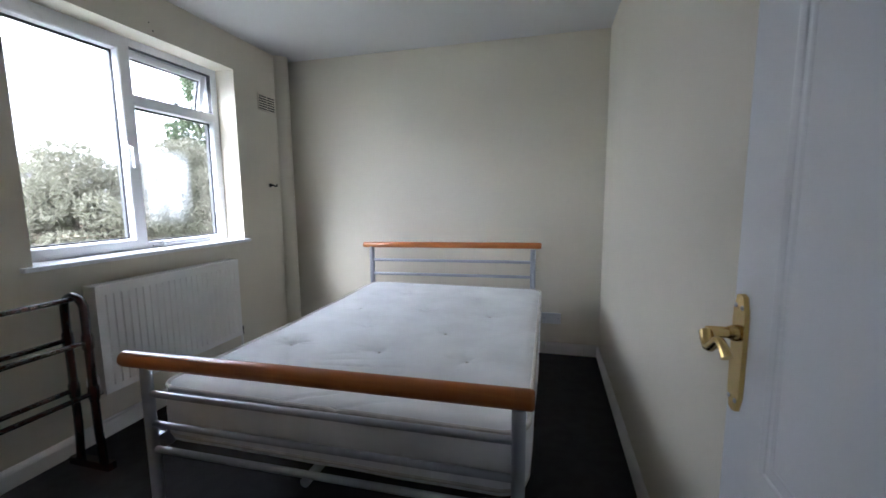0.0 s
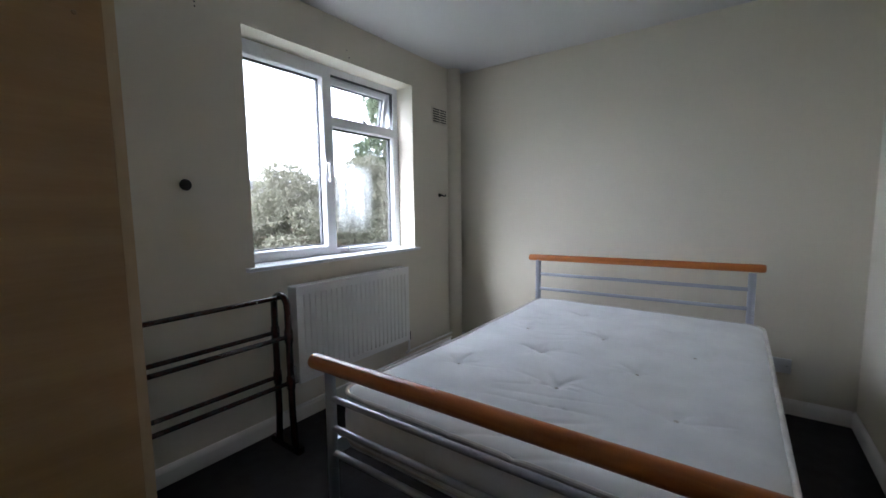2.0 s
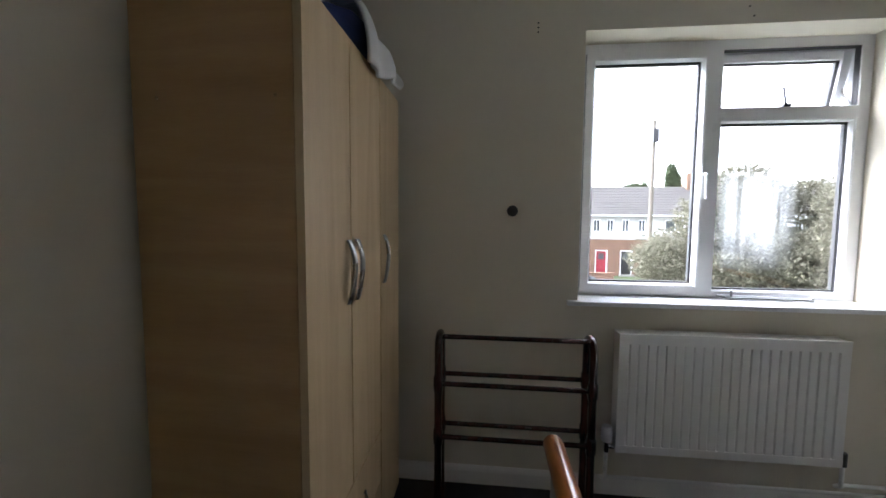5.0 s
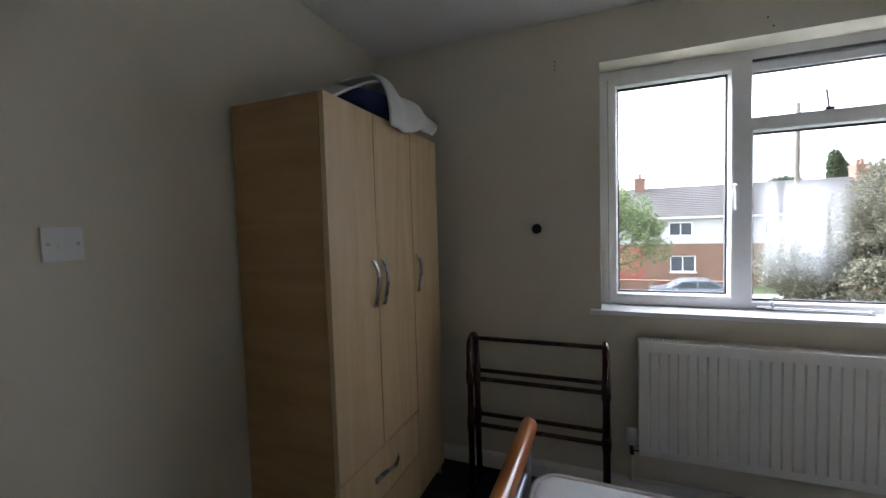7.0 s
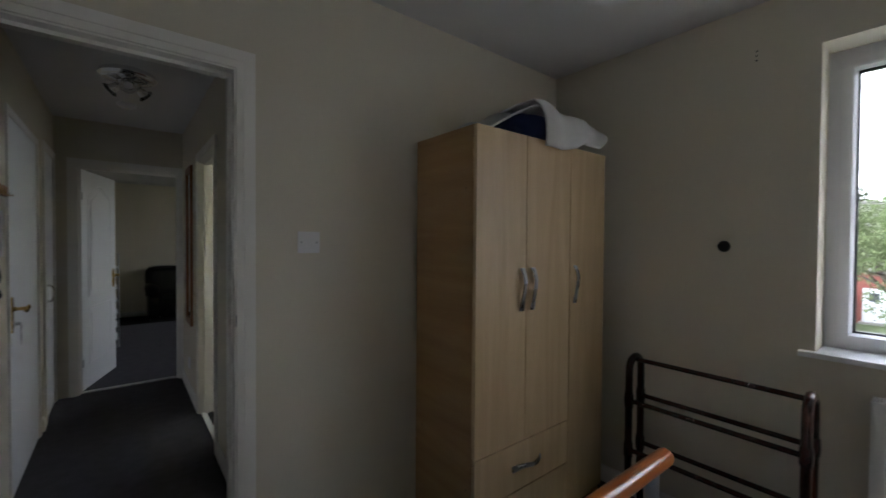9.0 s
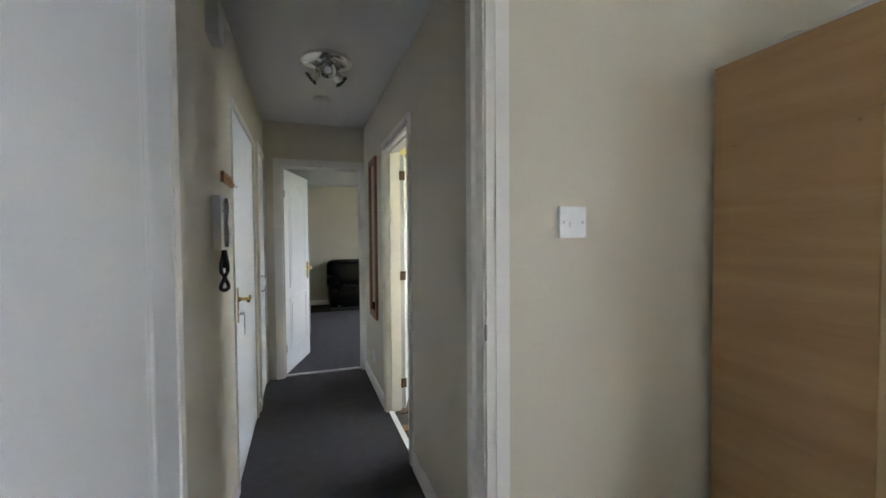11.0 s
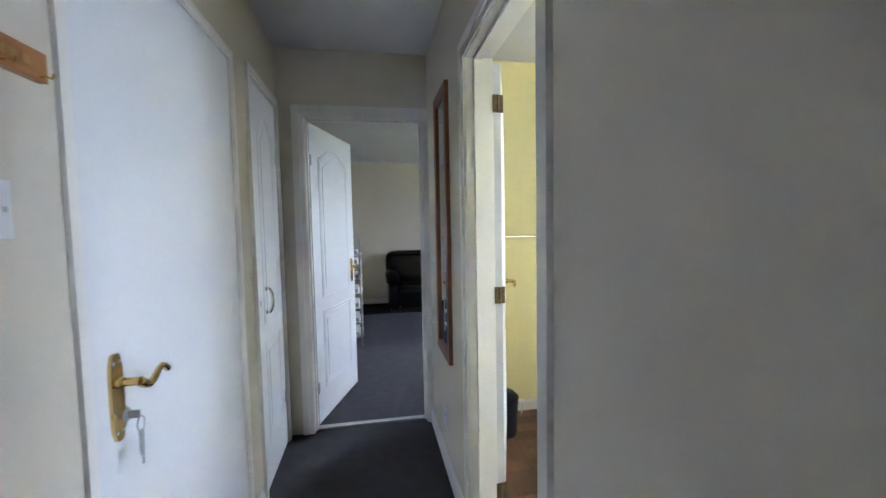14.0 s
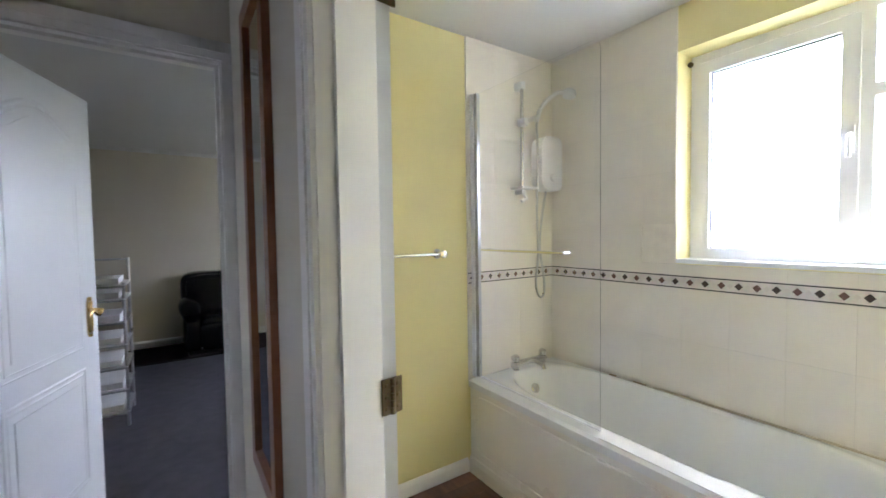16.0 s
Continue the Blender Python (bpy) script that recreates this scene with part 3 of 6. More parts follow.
def hinge(parent, place, m, material):
    bm = bmesh.new()
    box(bm, -0.022, -0.002, -0.034, -0.003, 0.002, 0.034)
    box(bm, 0.003, -0.002, -0.034, 0.022, 0.002, 0.034)
    for k in range(5):
        lathe(bm, [(0.005, -0.034 + k * 0.0137), (0.005, -0.0215 + k * 0.0137)], Matrix.Translation((0, 0.003, 0)), 10)
    for dx in (-0.013, 0.013):
        for dz in (-0.022, 0, 0.022):
            lathe(bm, [(0.0045, 0), (0.003, 0.0022)], Matrix.Translation((dx, 0.0018, dz)) @ Matrix.Rotation(radians(-90), 4, "X"), 8)
    bmesh.ops.transform(bm, matrix=Matrix.Translation(place) @ m, verts=bm.verts)
    return done("hinge", bm, material, parent)


def set_pose(ob, x, y, z, turn):
    ob.matrix_world = Matrix.Translation((x, y, z)) @ Matrix.Rotation(radians(turn), 4, "Z")
    bpy.context.view_layer.update()
    return ob


lining("door_lining_bedroom", "y", YS - 0.103, YS + 0.003, -0.255, 0.475, 1.985, 0.024, (YS - 0.075, YS - 0.04))
casing("architrave_bedroom", "y", YS, 1, -0.231, 0.451, 1.961)
casing("architrave_bedroom_hall", "y", YS - 0.1, -1, -0.231, 0.451, 1.961)
bed_door = door_leaf("door_bedroom", 0.718, 1.95, "white moulded two-panel door standing open against the wall")
lever(bed_door, 0.684, 0.995, 1, 0.018, BRASS, reach=0.085)
lever(bed_door, 0.684, 0.995, -1, -0.018, BRASS, reach=0.085)
set_pose(bed_door, 0.445, YS + 0.022, 0, 89.4)


# ---- bedroom: joinery and services ----
def skirting(name, runs, h=0.09, t=0.016):
    """Skirting boards with a rounded top; runs of (x0, y0, x1, y1, nx, ny) along the wall, standing out along (nx, ny)."""
    bm = bmesh.new()
    for x0, y0, x1, y1, nx, ny in runs:
        prof = [(0, 0), (t, 0), (t, h * 0.72), (t * 0.8, h * 0.86), (t * 0.35, h), (0, h)]
        prism(bm, [(x0 + nx * d, y0 + ny * d, z) for d, z in prof], (x1 - x0, y1 - y0, 0))
    return tagged(done(name, bm, TRIM), "white gloss painted skirting board", "skirting", kind="structure")


skirting("baseboard_bedroom", [(XW, YS, XW, YN, 1, 0), (XW + 0.016, YN, XE - 0.016, YN, 0, -1), (XE, YN, XE, YS + 0.02, -1, 0), (XW + 0.016, YS, -0.306, YS, 0, 1)])

bm = bmesh.new()
lathe(bm, [(0.067, 0.0), (0.067, HC)], Matrix.Translation((XW + 0.010, YN - 0.113, 0)), 28)
tagged(done("pipe_boxing", bm, WALL, smooth=True), "cream painted round service pipe in the corner", "pipe", kind="structure")


def air_vent():
    top = tagged(empty("air_vent", (XW, 3.21, 2.0)), "cream painted louvred wall air vent", "vent")
    bm = bmesh.new()
    box(bm, XW, 3.115, 1.930, XW + 0.006, 3.315, 2.058)
    done("plate", bm, WALL, top, 0.002)
    bm = bmesh.new()
    for i in range(6):
        z = 1.940 + i * 0.0190
        box(bm, XW + 0.0055, 3.125, z, XW + 0.0075, 3.21, z + 0.010)
        box(bm, XW + 0.0055, 3.22, z, XW + 0.0075, 3.305, z + 0.010)
    done("slot", bm, plain("vent_shadow_gap", (0.12, 0.11, 0.10), 0.9), top)["kind"] = "stuff"


air_vent()


def curtain_knob(y, z, hooked):
    top = tagged(empty("tieback_hook", (XW, y, z)), "dark metal curtain tie-back on the wall", "hook", "curtain tie-backs")
    bm = bmesh.new()
    m = Matrix.Translation((XW, y, z)) @ Matrix.Rotation(radians(90), 4, "Y")
    if hooked:
        lathe(bm, [(0.016, 0), (0.016, 0.004), (0.010, 0.008), (0.007, 0.03)], m, 16)
        tube(bm, [(XW + 0.028, y, z), (XW + 0.040, y + 0.012, z - 0.008), (XW + 0.040, y + 0.03, z - 0.008), (XW + 0.036, y + 0.038, z + 0.006)], 0.006, 8)
    else:
        lathe(bm, [(0.012, 0), (0.012, 0.015), (0.024, 0.020), (0.026, 0.026), (0.022, 0.034), (0.010, 0.038)], m, 20)
    done("body", bm, BLACK, top, smooth=True)


curtain_knob(1.263, 1.352, False)
curtain_knob(3.205, 1.345, True)
bm = bmesh.new()
for y, z in ((1.364, 2.20), (1.364, 2.18), (1.364, 2.16), (2.25, 2.23), (2.27, 2.19)):
    lathe(bm, [(0.004, 0), (0.004, 0.0015)], Matrix.Translation((XW, y, z)) @ Matrix.Rotation(radians(90), 4, "Y"), 8)
tagged(done("screw_holes", bm, BLACK), "old dark screw holes in the wall", "holes", kind="stuff")


def socket_plate(name, axis, face, out, a, z, w, h, label, rockers):
    """A flush plate with a raised rim, on a wall face; rockers: list of (offset along, offset up, w, h)."""
    top = tagged(empty(name, (face, a, z) if axis == "x" else (a, face, z)), label, "switch")
    def slab(nm, u0, u1, v0, v1, d0, d1, mat, bev):
        f0, f1 = sorted((face + out * d0, face + out * d1))
        bm = bmesh.new()
        box(bm, *((f0, a + u0, z + v0, f1, a + u1, z + v1) if axis == "x" else (a + u0, f0, z + v0, a + u1, f1, z + v1)))
        done(nm, bm, mat, top, bev)
    slab("plate", -w / 2, w / 2, -h / 2, h / 2, 0, 0.009, SWITCHW, 0.003)
    for u, v, rw, rh in rockers:
        slab("rocker", u - rw / 2, u + rw / 2, v - rh / 2, v + rh / 2, 0.008, 0.013, SWITCHW, 0.002)
    for u in (-w * 0.36, w * 0.36):
        slab("screw", u - 0.004, u + 0.004, -0.004, 0.004, 0.0085, 0.0098, SATIN, 0.0)


socket_plate("light_switch", "y", YS, 1, -0.496, 1.358, 0.084, 0.084, "white plastic single light switch", [(0, -0.006, 0.024, 0.014)])
socket_plate("wall_socket", "y", YN, -1, 0.173, 0.285, 0.146, 0.086, "white plastic double wall socket", [(-0.045, 0.022, 0.012, 0.02), (0.045, 0.022, 0.012, 0.02)])


def radiator():
    y0, y1, z0, z1, xf = 1.738, 2.668, 0.267, 0.811, -1.972
    top = tagged(empty("radiator", (xf - 0.04, 2.18, z0)), "white enamelled steel panel radiator under the window", "radiator")
    n = 23
    pitch = (y1 - y0 - 0.05) / n
    bm = bmesh.new()
    prof = [(xf, y0)]
    for i in range(n):
        c = y0 + 0.025 + i * pitch
        prof += [(xf, c + pitch * 0.36), (xf - 0.005, c + pitch * 0.45), (xf - 0.006, c + pitch * 0.50), (xf - 0.005, c + pitch * 0.55), (xf, c + pitch * 0.64)]
    prof.append((xf, y1))
    za, zb = z0 + 0.035, z1 - 0.045
    lower = [bm.verts.new((x, y, za)) for x, y in prof]
    upper = [bm.verts.new((x, y, zb)) for x, y in prof]
    for i in range(len(prof) - 1):
        bm.faces.new((lower[i], lower[i + 1], upper[i + 1], upper[i]))
    box(bm, xf - 0.012, y0, z0, xf + 0.001, y1, za)
    box(bm, xf - 0.012, y0, zb, xf + 0.001, y1, z1)
    done("front_panel", bm, RADWHITE, top)
    boxes("back_panel", RADWHITE, [(xf - 0.075, y0 + 0.01, z0 + 0.005, xf - 0.06, y1 - 0.01, z1 - 0.01)], top, 0.004)
    for y in (y0, y1 - 0.008):
        boxes("side_cover", RADWHITE, [(xf - 0.078, y, z0 + 0.02, xf - 0.001, y + 0.008, z1)], top, 0.003)
    bm = bmesh.new()
    for i in range(60):
        y = y0 + 0.012 + i * (y1 - y0 - 0.03) / 60
        box(bm, xf - 0.075, y, z1 - 0.006, xf - 0.004, y + 0.008, z1 + 0.002)
    box(bm, xf - 0.078, y0, z1 - 0.004, xf - 0.066, y1, z1 + 0.004)
    box(bm, xf - 0.008, y0, z1 - 0.004, xf + 0.003, y1, z1 + 0.004)
    g = done("top_grille", bm, RADWHITE, top)
    g["kind"] = "stuff"
    for y in (1.95, 2.42):
        boxes("bracket", RADWHITE, [(XW, y, z0 + 0.1, xf - 0.07, y + 0.03, z1 - 0.08)], top)
    bm = bmesh.new()
    lathe(bm, [(0.020, 0), (0.025, 0.006), (0.025, 0.058), (0.021, 0.072), (0.012, 0.076)], Matrix.Translation((xf - 0.035, y0 - 0.030, 0.30)), 18)
    done("thermostat_head", bm, SWITCHW, top, smooth=True)
    tubes("valve", CHROME, [([(xf - 0.035, y0 - 0.030, 0.25), (xf - 0.035, y0 - 0.030, 0.302)], 0.013), ([(xf - 0.035, y0 - 0.030, 0.275), (xf - 0.035, y0 + 0.004, 0.275)], 0.011)], top)
    tubes("lockshield", BLACK, [([(xf - 0.035, y1 + 0.03, 0.255), (xf - 0.035, y1 + 0.03, 0.315)], 0.014), ([(xf - 0.035, y1 - 0.002, 0.275), (xf - 0.035, y1 + 0.03, 0.275)], 0.011)], top)
    px = XW + 0.028
    tubes("pipe", RADWHITE, [([(xf - 0.035, y0 - 0.030, 0.25), (xf - 0.035, y0 - 0.030, 0.13), (px + 0.03, y0 - 0.030, 0.105), (px, y0 - 0.05, 0.098), (px, 3.32, 0.098)], 0.0085),
                             ([(xf - 0.035, y1 + 0.03, 0.255), (xf - 0.035, y1 + 0.03, 0.16), (px + 0.02, y1 + 0.03, 0.145), (px + 0.004, y1 + 0.06, 0.14), (px + 0.004, 3.32, 0.14)], 0.0085)], top)


radiator()


# ---- bedroom: bed ----
BX0, BX1, BY0, BY1 = -1.285, 0.105, 1.344, 3.33


def bed():
    top = tagged(empty("bed_frame", ((BX0 + BX1) / 2, (BY0 + BY1) / 2, 0)), "silver tubular metal double bed frame with orange wooden rails", "bed")
    def rail(xa, xb, y, z, r, lift):
        bm = bmesh.new()
        xs = [xa, xa + 0.004, xa + 0.012, xb - 0.012, xb - 0.004, xb]
        tube(bm, [(x, y, z + lift * (x - xa) / (xb - xa)) for x in xs], r, 24, radii=[r * 0.8, r * 0.95, r, r, r * 0.95, r * 0.8])
        done("wooden_rail", bm, ORANGE, top, smooth=True)
    yf, yh = BY0, BY1 - 0.055
    rail(-1.286, 0.113, yf, 0.680, 0.0285, 0.017)
    rail(-1.296, 0.092, yh, 0.864, 0.023, 0.018)
    for y, xa, xb, z, bars, lift in ((yf, -1.192, 0.072, 0.680, (0.562, 0.452, 0.358), 0.015), (yh, -1.226, 0.034, 0.864, (0.744, 0.634, 0.50), 0.016)):
        for x in (xa, xb):
            tubes("leg", SILVER, [([(x, y, 0.012), (x, y, z - 0.012)], 0.019)], top, 16)
            bm = bmesh.new()
            lathe(bm, [(0.021, 0), (0.021, 0.02), (0.019, 0.024)], Matrix.Translation((x, y, 0)), 16)
            done("foot_cap", bm, BLACK, top)
        for zb in bars:
            tubes("cross_bar", SILVER, [([(xa, y, zb), (xb, y, zb + lift)], 0.0115)], top)
    for x in (BX0 + 0.055, BX1 - 0.035):
        boxes("side_rail", SILVER, [(x - 0.012, yf + 0.015, 0.315, x + 0.012, yh - 0.015, 0.375)], top, 0.004)
    tubes("centre_rail", SILVER, [([((BX0 + BX1) / 2, yf, 0.335), ((BX0 + BX1) / 2, yh, 0.335)], 0.016)], top)
    first = boxes("slat", wood("pine_slat", (0.45, 0.30, 0.15), (0.6, 0.43, 0.24)), [(BX0 + 0.06, yf + 0.10, 0.362, BX1 - 0.04, yf + 0.165, 0.374)], top, 0.002)
    for i in range(1, 13):
        s = new("slat", first.data)
        s.parent, s.matrix_parent_inverse = top, top.matrix_world.inverted()
        s.location = first.location + Vector((0, i * 0.143, 0))
    bm = bmesh.new()
    for x in (BX0 + 0.118,):
        box(bm, x - 0.004, yf + 0.008, 0.425, x + 0.028, yf + 0.035, 0.440)
    done("bracket", bm, SATIN, top, 0.003)


bed()


def rounded_plan(u, v, w, l, r):
    """Maps a point of the unit square to a rectangle w by l with corners of radius r."""
    x, y = (u - 0.5) * w, (v - 0.5) * l
    cx, cy = w / 2 - r, l / 2 - r
    dx, dy = abs(x) - cx, abs(y) - cy
    if dx > 0 and dy > 0:
        m = max(dx, dy)
        k = m / math.hypot(dx, dy)
        x, y = math.copysign(cx + dx * k, x), math.copysign(cy + dy * k, y)
    return x, y


TUFTS = [(-0.83, 1.545), (-0.36, 1.555), (-1.0, 1.88), (-0.56, 1.875), (-0.17, 1.86), (-0.75, 2.19), (-0.34, 2.17), (-0.97, 2.53), (-0.563, 2.54), (-0.168, 2.50), (-0.78, 2.93), (-0.31, 2.87)]


def mattress():
    x0, x1, y0, y1, zb, zt = -1.200, 0.094, BY0 + 0.040, BY1 - 0.10, 0.375, 0.582
    w, l = x1 - x0, y1 - y0
    cx, cy = (x0 + x1) / 2, (y0 + y1) / 2
    top = tagged(empty("mattress", (cx, cy, zb)), "white button-tufted mattress without bedding on the bed frame", "mattress")
    nx, ny, r = 150, 220, 0.085
    bm = bmesh.new()
    grid = []
    for j in range(ny + 1):
        row = []
        for i in range(nx + 1):
            x, y = rounded_plan(i / nx, j / ny, w, l, r)
            d = min(i / nx, 1 - i / nx) * w
            d = min(d, min(j / ny, 1 - j / ny) * l)
            z = zt - 0.016 * max(0.0, 1 - d / 0.05) ** 2
            X, Y = x + w / 2, y + l / 2
            for tx, ty in TUFTS:
                q = math.hypot(X - (tx - x0), Y - (ty - y0))
                z -= 0.016 * math.exp(-(q / 0.022) ** 2) + 0.009 * math.exp(-(q / 0.065) ** 2)
                if q < 0.25:
                    fold = math.cos(5 * math.atan2(Y - (ty - y0), X - (tx - x0)) + tx * 20)
                    z -= 0.005 * max(0.0, fold) ** 3 * math.exp(-((q - 0.05) / 0.045) ** 2)
                ax, ay = abs(X - (tx - x0)), Y - (ty - y0)
                if ax < 0.20:
                    ridge = ay - 0.02 * math.sin(ax * 14 + tx * 9)
                    z -= 0.016 * math.exp(-(ridge / 0.009) ** 2) * max(0, 1 - ax / 0.20) * (0.45 + 0.65 * noise.noise(Vector((tx * 7, ty * 5, 2)) + Vector((X * 2, 0, 0))))
            z += 0.004 * noise.noise(Vector((x * 3, y * 3, 1)))
            wr = noise.noise(Vector((X * 1.6 + Y * 0.5, Y * 8 - X * 2.4, 5)))
            z -= 0.0065 * max(0.0, 1 - abs(wr) / 0.11) ** 2 * max(0.0, 0.2 + noise.noise(Vector((X * 2.3, Y * 2.3, 9))) * 1.6)
            z -= 0.014 * math.sin(math.pi * min(1.0, Y / l)) * max(0.0, 1 - X / 0.5)
            row.append(bm.verts.new((cx + x, cy + y, z)))
        grid.append(row)
    for j in range(ny):
        for i in range(nx):
            bm.faces.new((grid[j][i], grid[j][i + 1], grid[j + 1][i + 1], grid[j + 1][i]))
    rim = [grid[0][i] for i in range(nx)] + [grid[j][nx] for j in range(ny)] + [grid[ny][i] for i in range(nx, 0, -1)] + [grid[j][0] for j in range(ny, 0, -1)]
    last = rim
    for k in range(1, 7):
        u = k / 6
        ring = []
        for v in rim:
            out = Vector((v.co.x - cx, v.co.y - cy, 0)).normalized() * (0.012 * math.sin(math.pi * u) + 0.004 * noise.noise(v.co * 5 + Vector((0, 0, u))))
            ring.append(bm.verts.new((v.co.x + out.x, v.co.y + out.y, (zt - 0.016) * (1 - u) + zb * u)))
        for i in range(len(rim)):
            j = (i + 1) % len(rim)
            bm.faces.new((last[i], ring[i], ring[j], last[j]))
        last = ring
    bm.faces.new(last)
    piping = [v.co.copy() + Vector((v.co.x - cx, v.co.y - cy, 0)).normalized() * 0.002 + Vector((0, 0, 0.003)) for v in rim[::2]]
    low = [v.co.copy() + Vector((0, 0, 0.02)) for v in last[::2]]
    done("cover", bm, MATTRESS, top, smooth=True)
    for loop in (piping, low):
        bm = bmesh.new()
        tube(bm, loop, 0.008, 8, True)
        done("piping", bm, PIPING, top, smooth=True)
    bm = bmesh.new()
    for tx, ty in TUFTS:
        p = Vector((tx, ty, zt - 0.0235 - 0.014 * math.sin(math.pi * (ty - y0) / l) * max(0.0, 1 - (tx - x0) / 0.5)))
        for a in range(5):
            q = p + Vector((0.007 * math.cos(a * 1.3), 0.007 * math.sin(a * 1.3), 0.002))
            tube(bm, [p, (p + q) / 2 + Vector((0, 0, 0.004)), q], 0.0017, 5)
    t = done("tuft_stitch", bm, BUTTON, top)
    t["kind"] = "stuff"
    boxes("side_label", SWITCHW, [(-0.62, y0 - 0.0125, 0.455, -0.57, y0 - 0.0105, 0.475)], top)


mattress()


# ---- bedroom: towel stand, wardrobe ----
def towel_stand():
    ya, yb, xf, xb, h = 0.948, 1.594, -1.835, -1.955, 0.808
    top = tagged(empty("towel_stand", (-1.895, 1.27, 0)), "dark mahogany turned wooden towel stand by the wall", "towel stand")
    for y in (ya, yb):
        bm = bmesh.new()
        pts = [(xf + 0.012, y, 0.03)] + [(xf, y, z) for z in (0.2, 0.45, 0.7)]
        r = (xf - xb) / 2
        pts += [(-1.895 + r * math.cos(a), y, h - r + r * math.sin(a)) for a in (math.pi * k / 12 for k in range(1, 12))]
        pts += [(xb, y, z) for z in (0.7, 0.45, 0.2)] + [(xb - 0.012, y, 0.03)]
        tube(bm, pts, 0.017, 14)
        for x in (xf, xb):
            for z in (0.365, 0.603):
                lathe(bm, [(0.016, -0.04), (0.021, -0.03), (0.022, 0), (0.021, 0.03), (0.016, 0.04)], Matrix.Translation((x, y, z)), 14)
        done("end_hoop", bm, MAHOG, top, smooth=True)
        bm = bmesh.new()
        box(bm, xb - 0.06, y - 0.018, 0.0, xf + 0.06, y + 0.018, 0.035)
        done("foot", bm, MAHOG, top, 0.01)
    for x, z in ((-1.895, h), (xf, 0.603), (xb, 0.603), (xf, 0.365), (xb, 0.365)):
        tubes("rail", MAHOG, [([(x, ya, z - (0.014 if z == h else 0)), (x, yb, z - (0.014 if z == h else 0))], 0.011)], top)


towel_stand()

WX0, WX1, WY0, WY1, WH = -1.94, -1.000, YS + 0.022, 0.750, 1.83


NICKEL = paint("brushed_dark_nickel", (0.34, 0.34, 0.35), 0.28, 0.08, 12, 300, 0.02, metal=1.0)
# near-black tone that paints the shade in the joints between the fronts
SHADOWGAP = plain("carcass_gap_shade", (0.05, 0.035, 0.02), 0.7)


def bow_handle(parent, place, upright=True, length=0.185):
    """A wavy satin bow handle, its two feet on the door's face."""
    bm = bmesh.new()
    rings = []
    for i in range(21):
        u = i / 20
        bow = math.sin(math.pi * u)
        out = 0.006 + 0.017 * bow ** 0.8
        side, z = 0.007 * math.sin(2 * math.pi * u), (u - 0.5) * length
        wide, deep = 0.0145 - 0.0055 * bow, 0.0055 + 0.002 * bow
        rings.append([bm.verts.new((side + wide * c * (1 + 0.1 * abs(s)), out + deep * s, z)) for c, s in ((math.cos(k * math.pi / 6), math.sin(k * math.pi / 6)) for k in range(12))])
    for p, q in zip(rings, rings[1:]):
        for k in range(12):
            bm.faces.new((p[k], p[(k + 1) % 12], q[(k + 1) % 12], q[k]))
    bm.faces.new(rings[0][::-1]), bm.faces.new(rings[-1])
    m = Matrix.Translation(place) @ (Matrix() if upright else Matrix.Rotation(radians(90), 4, "Y"))
    bmesh.ops.transform(bm, matrix=m, verts=bm.verts)
    return done("handle", bm, NICKEL, parent, smooth=True)


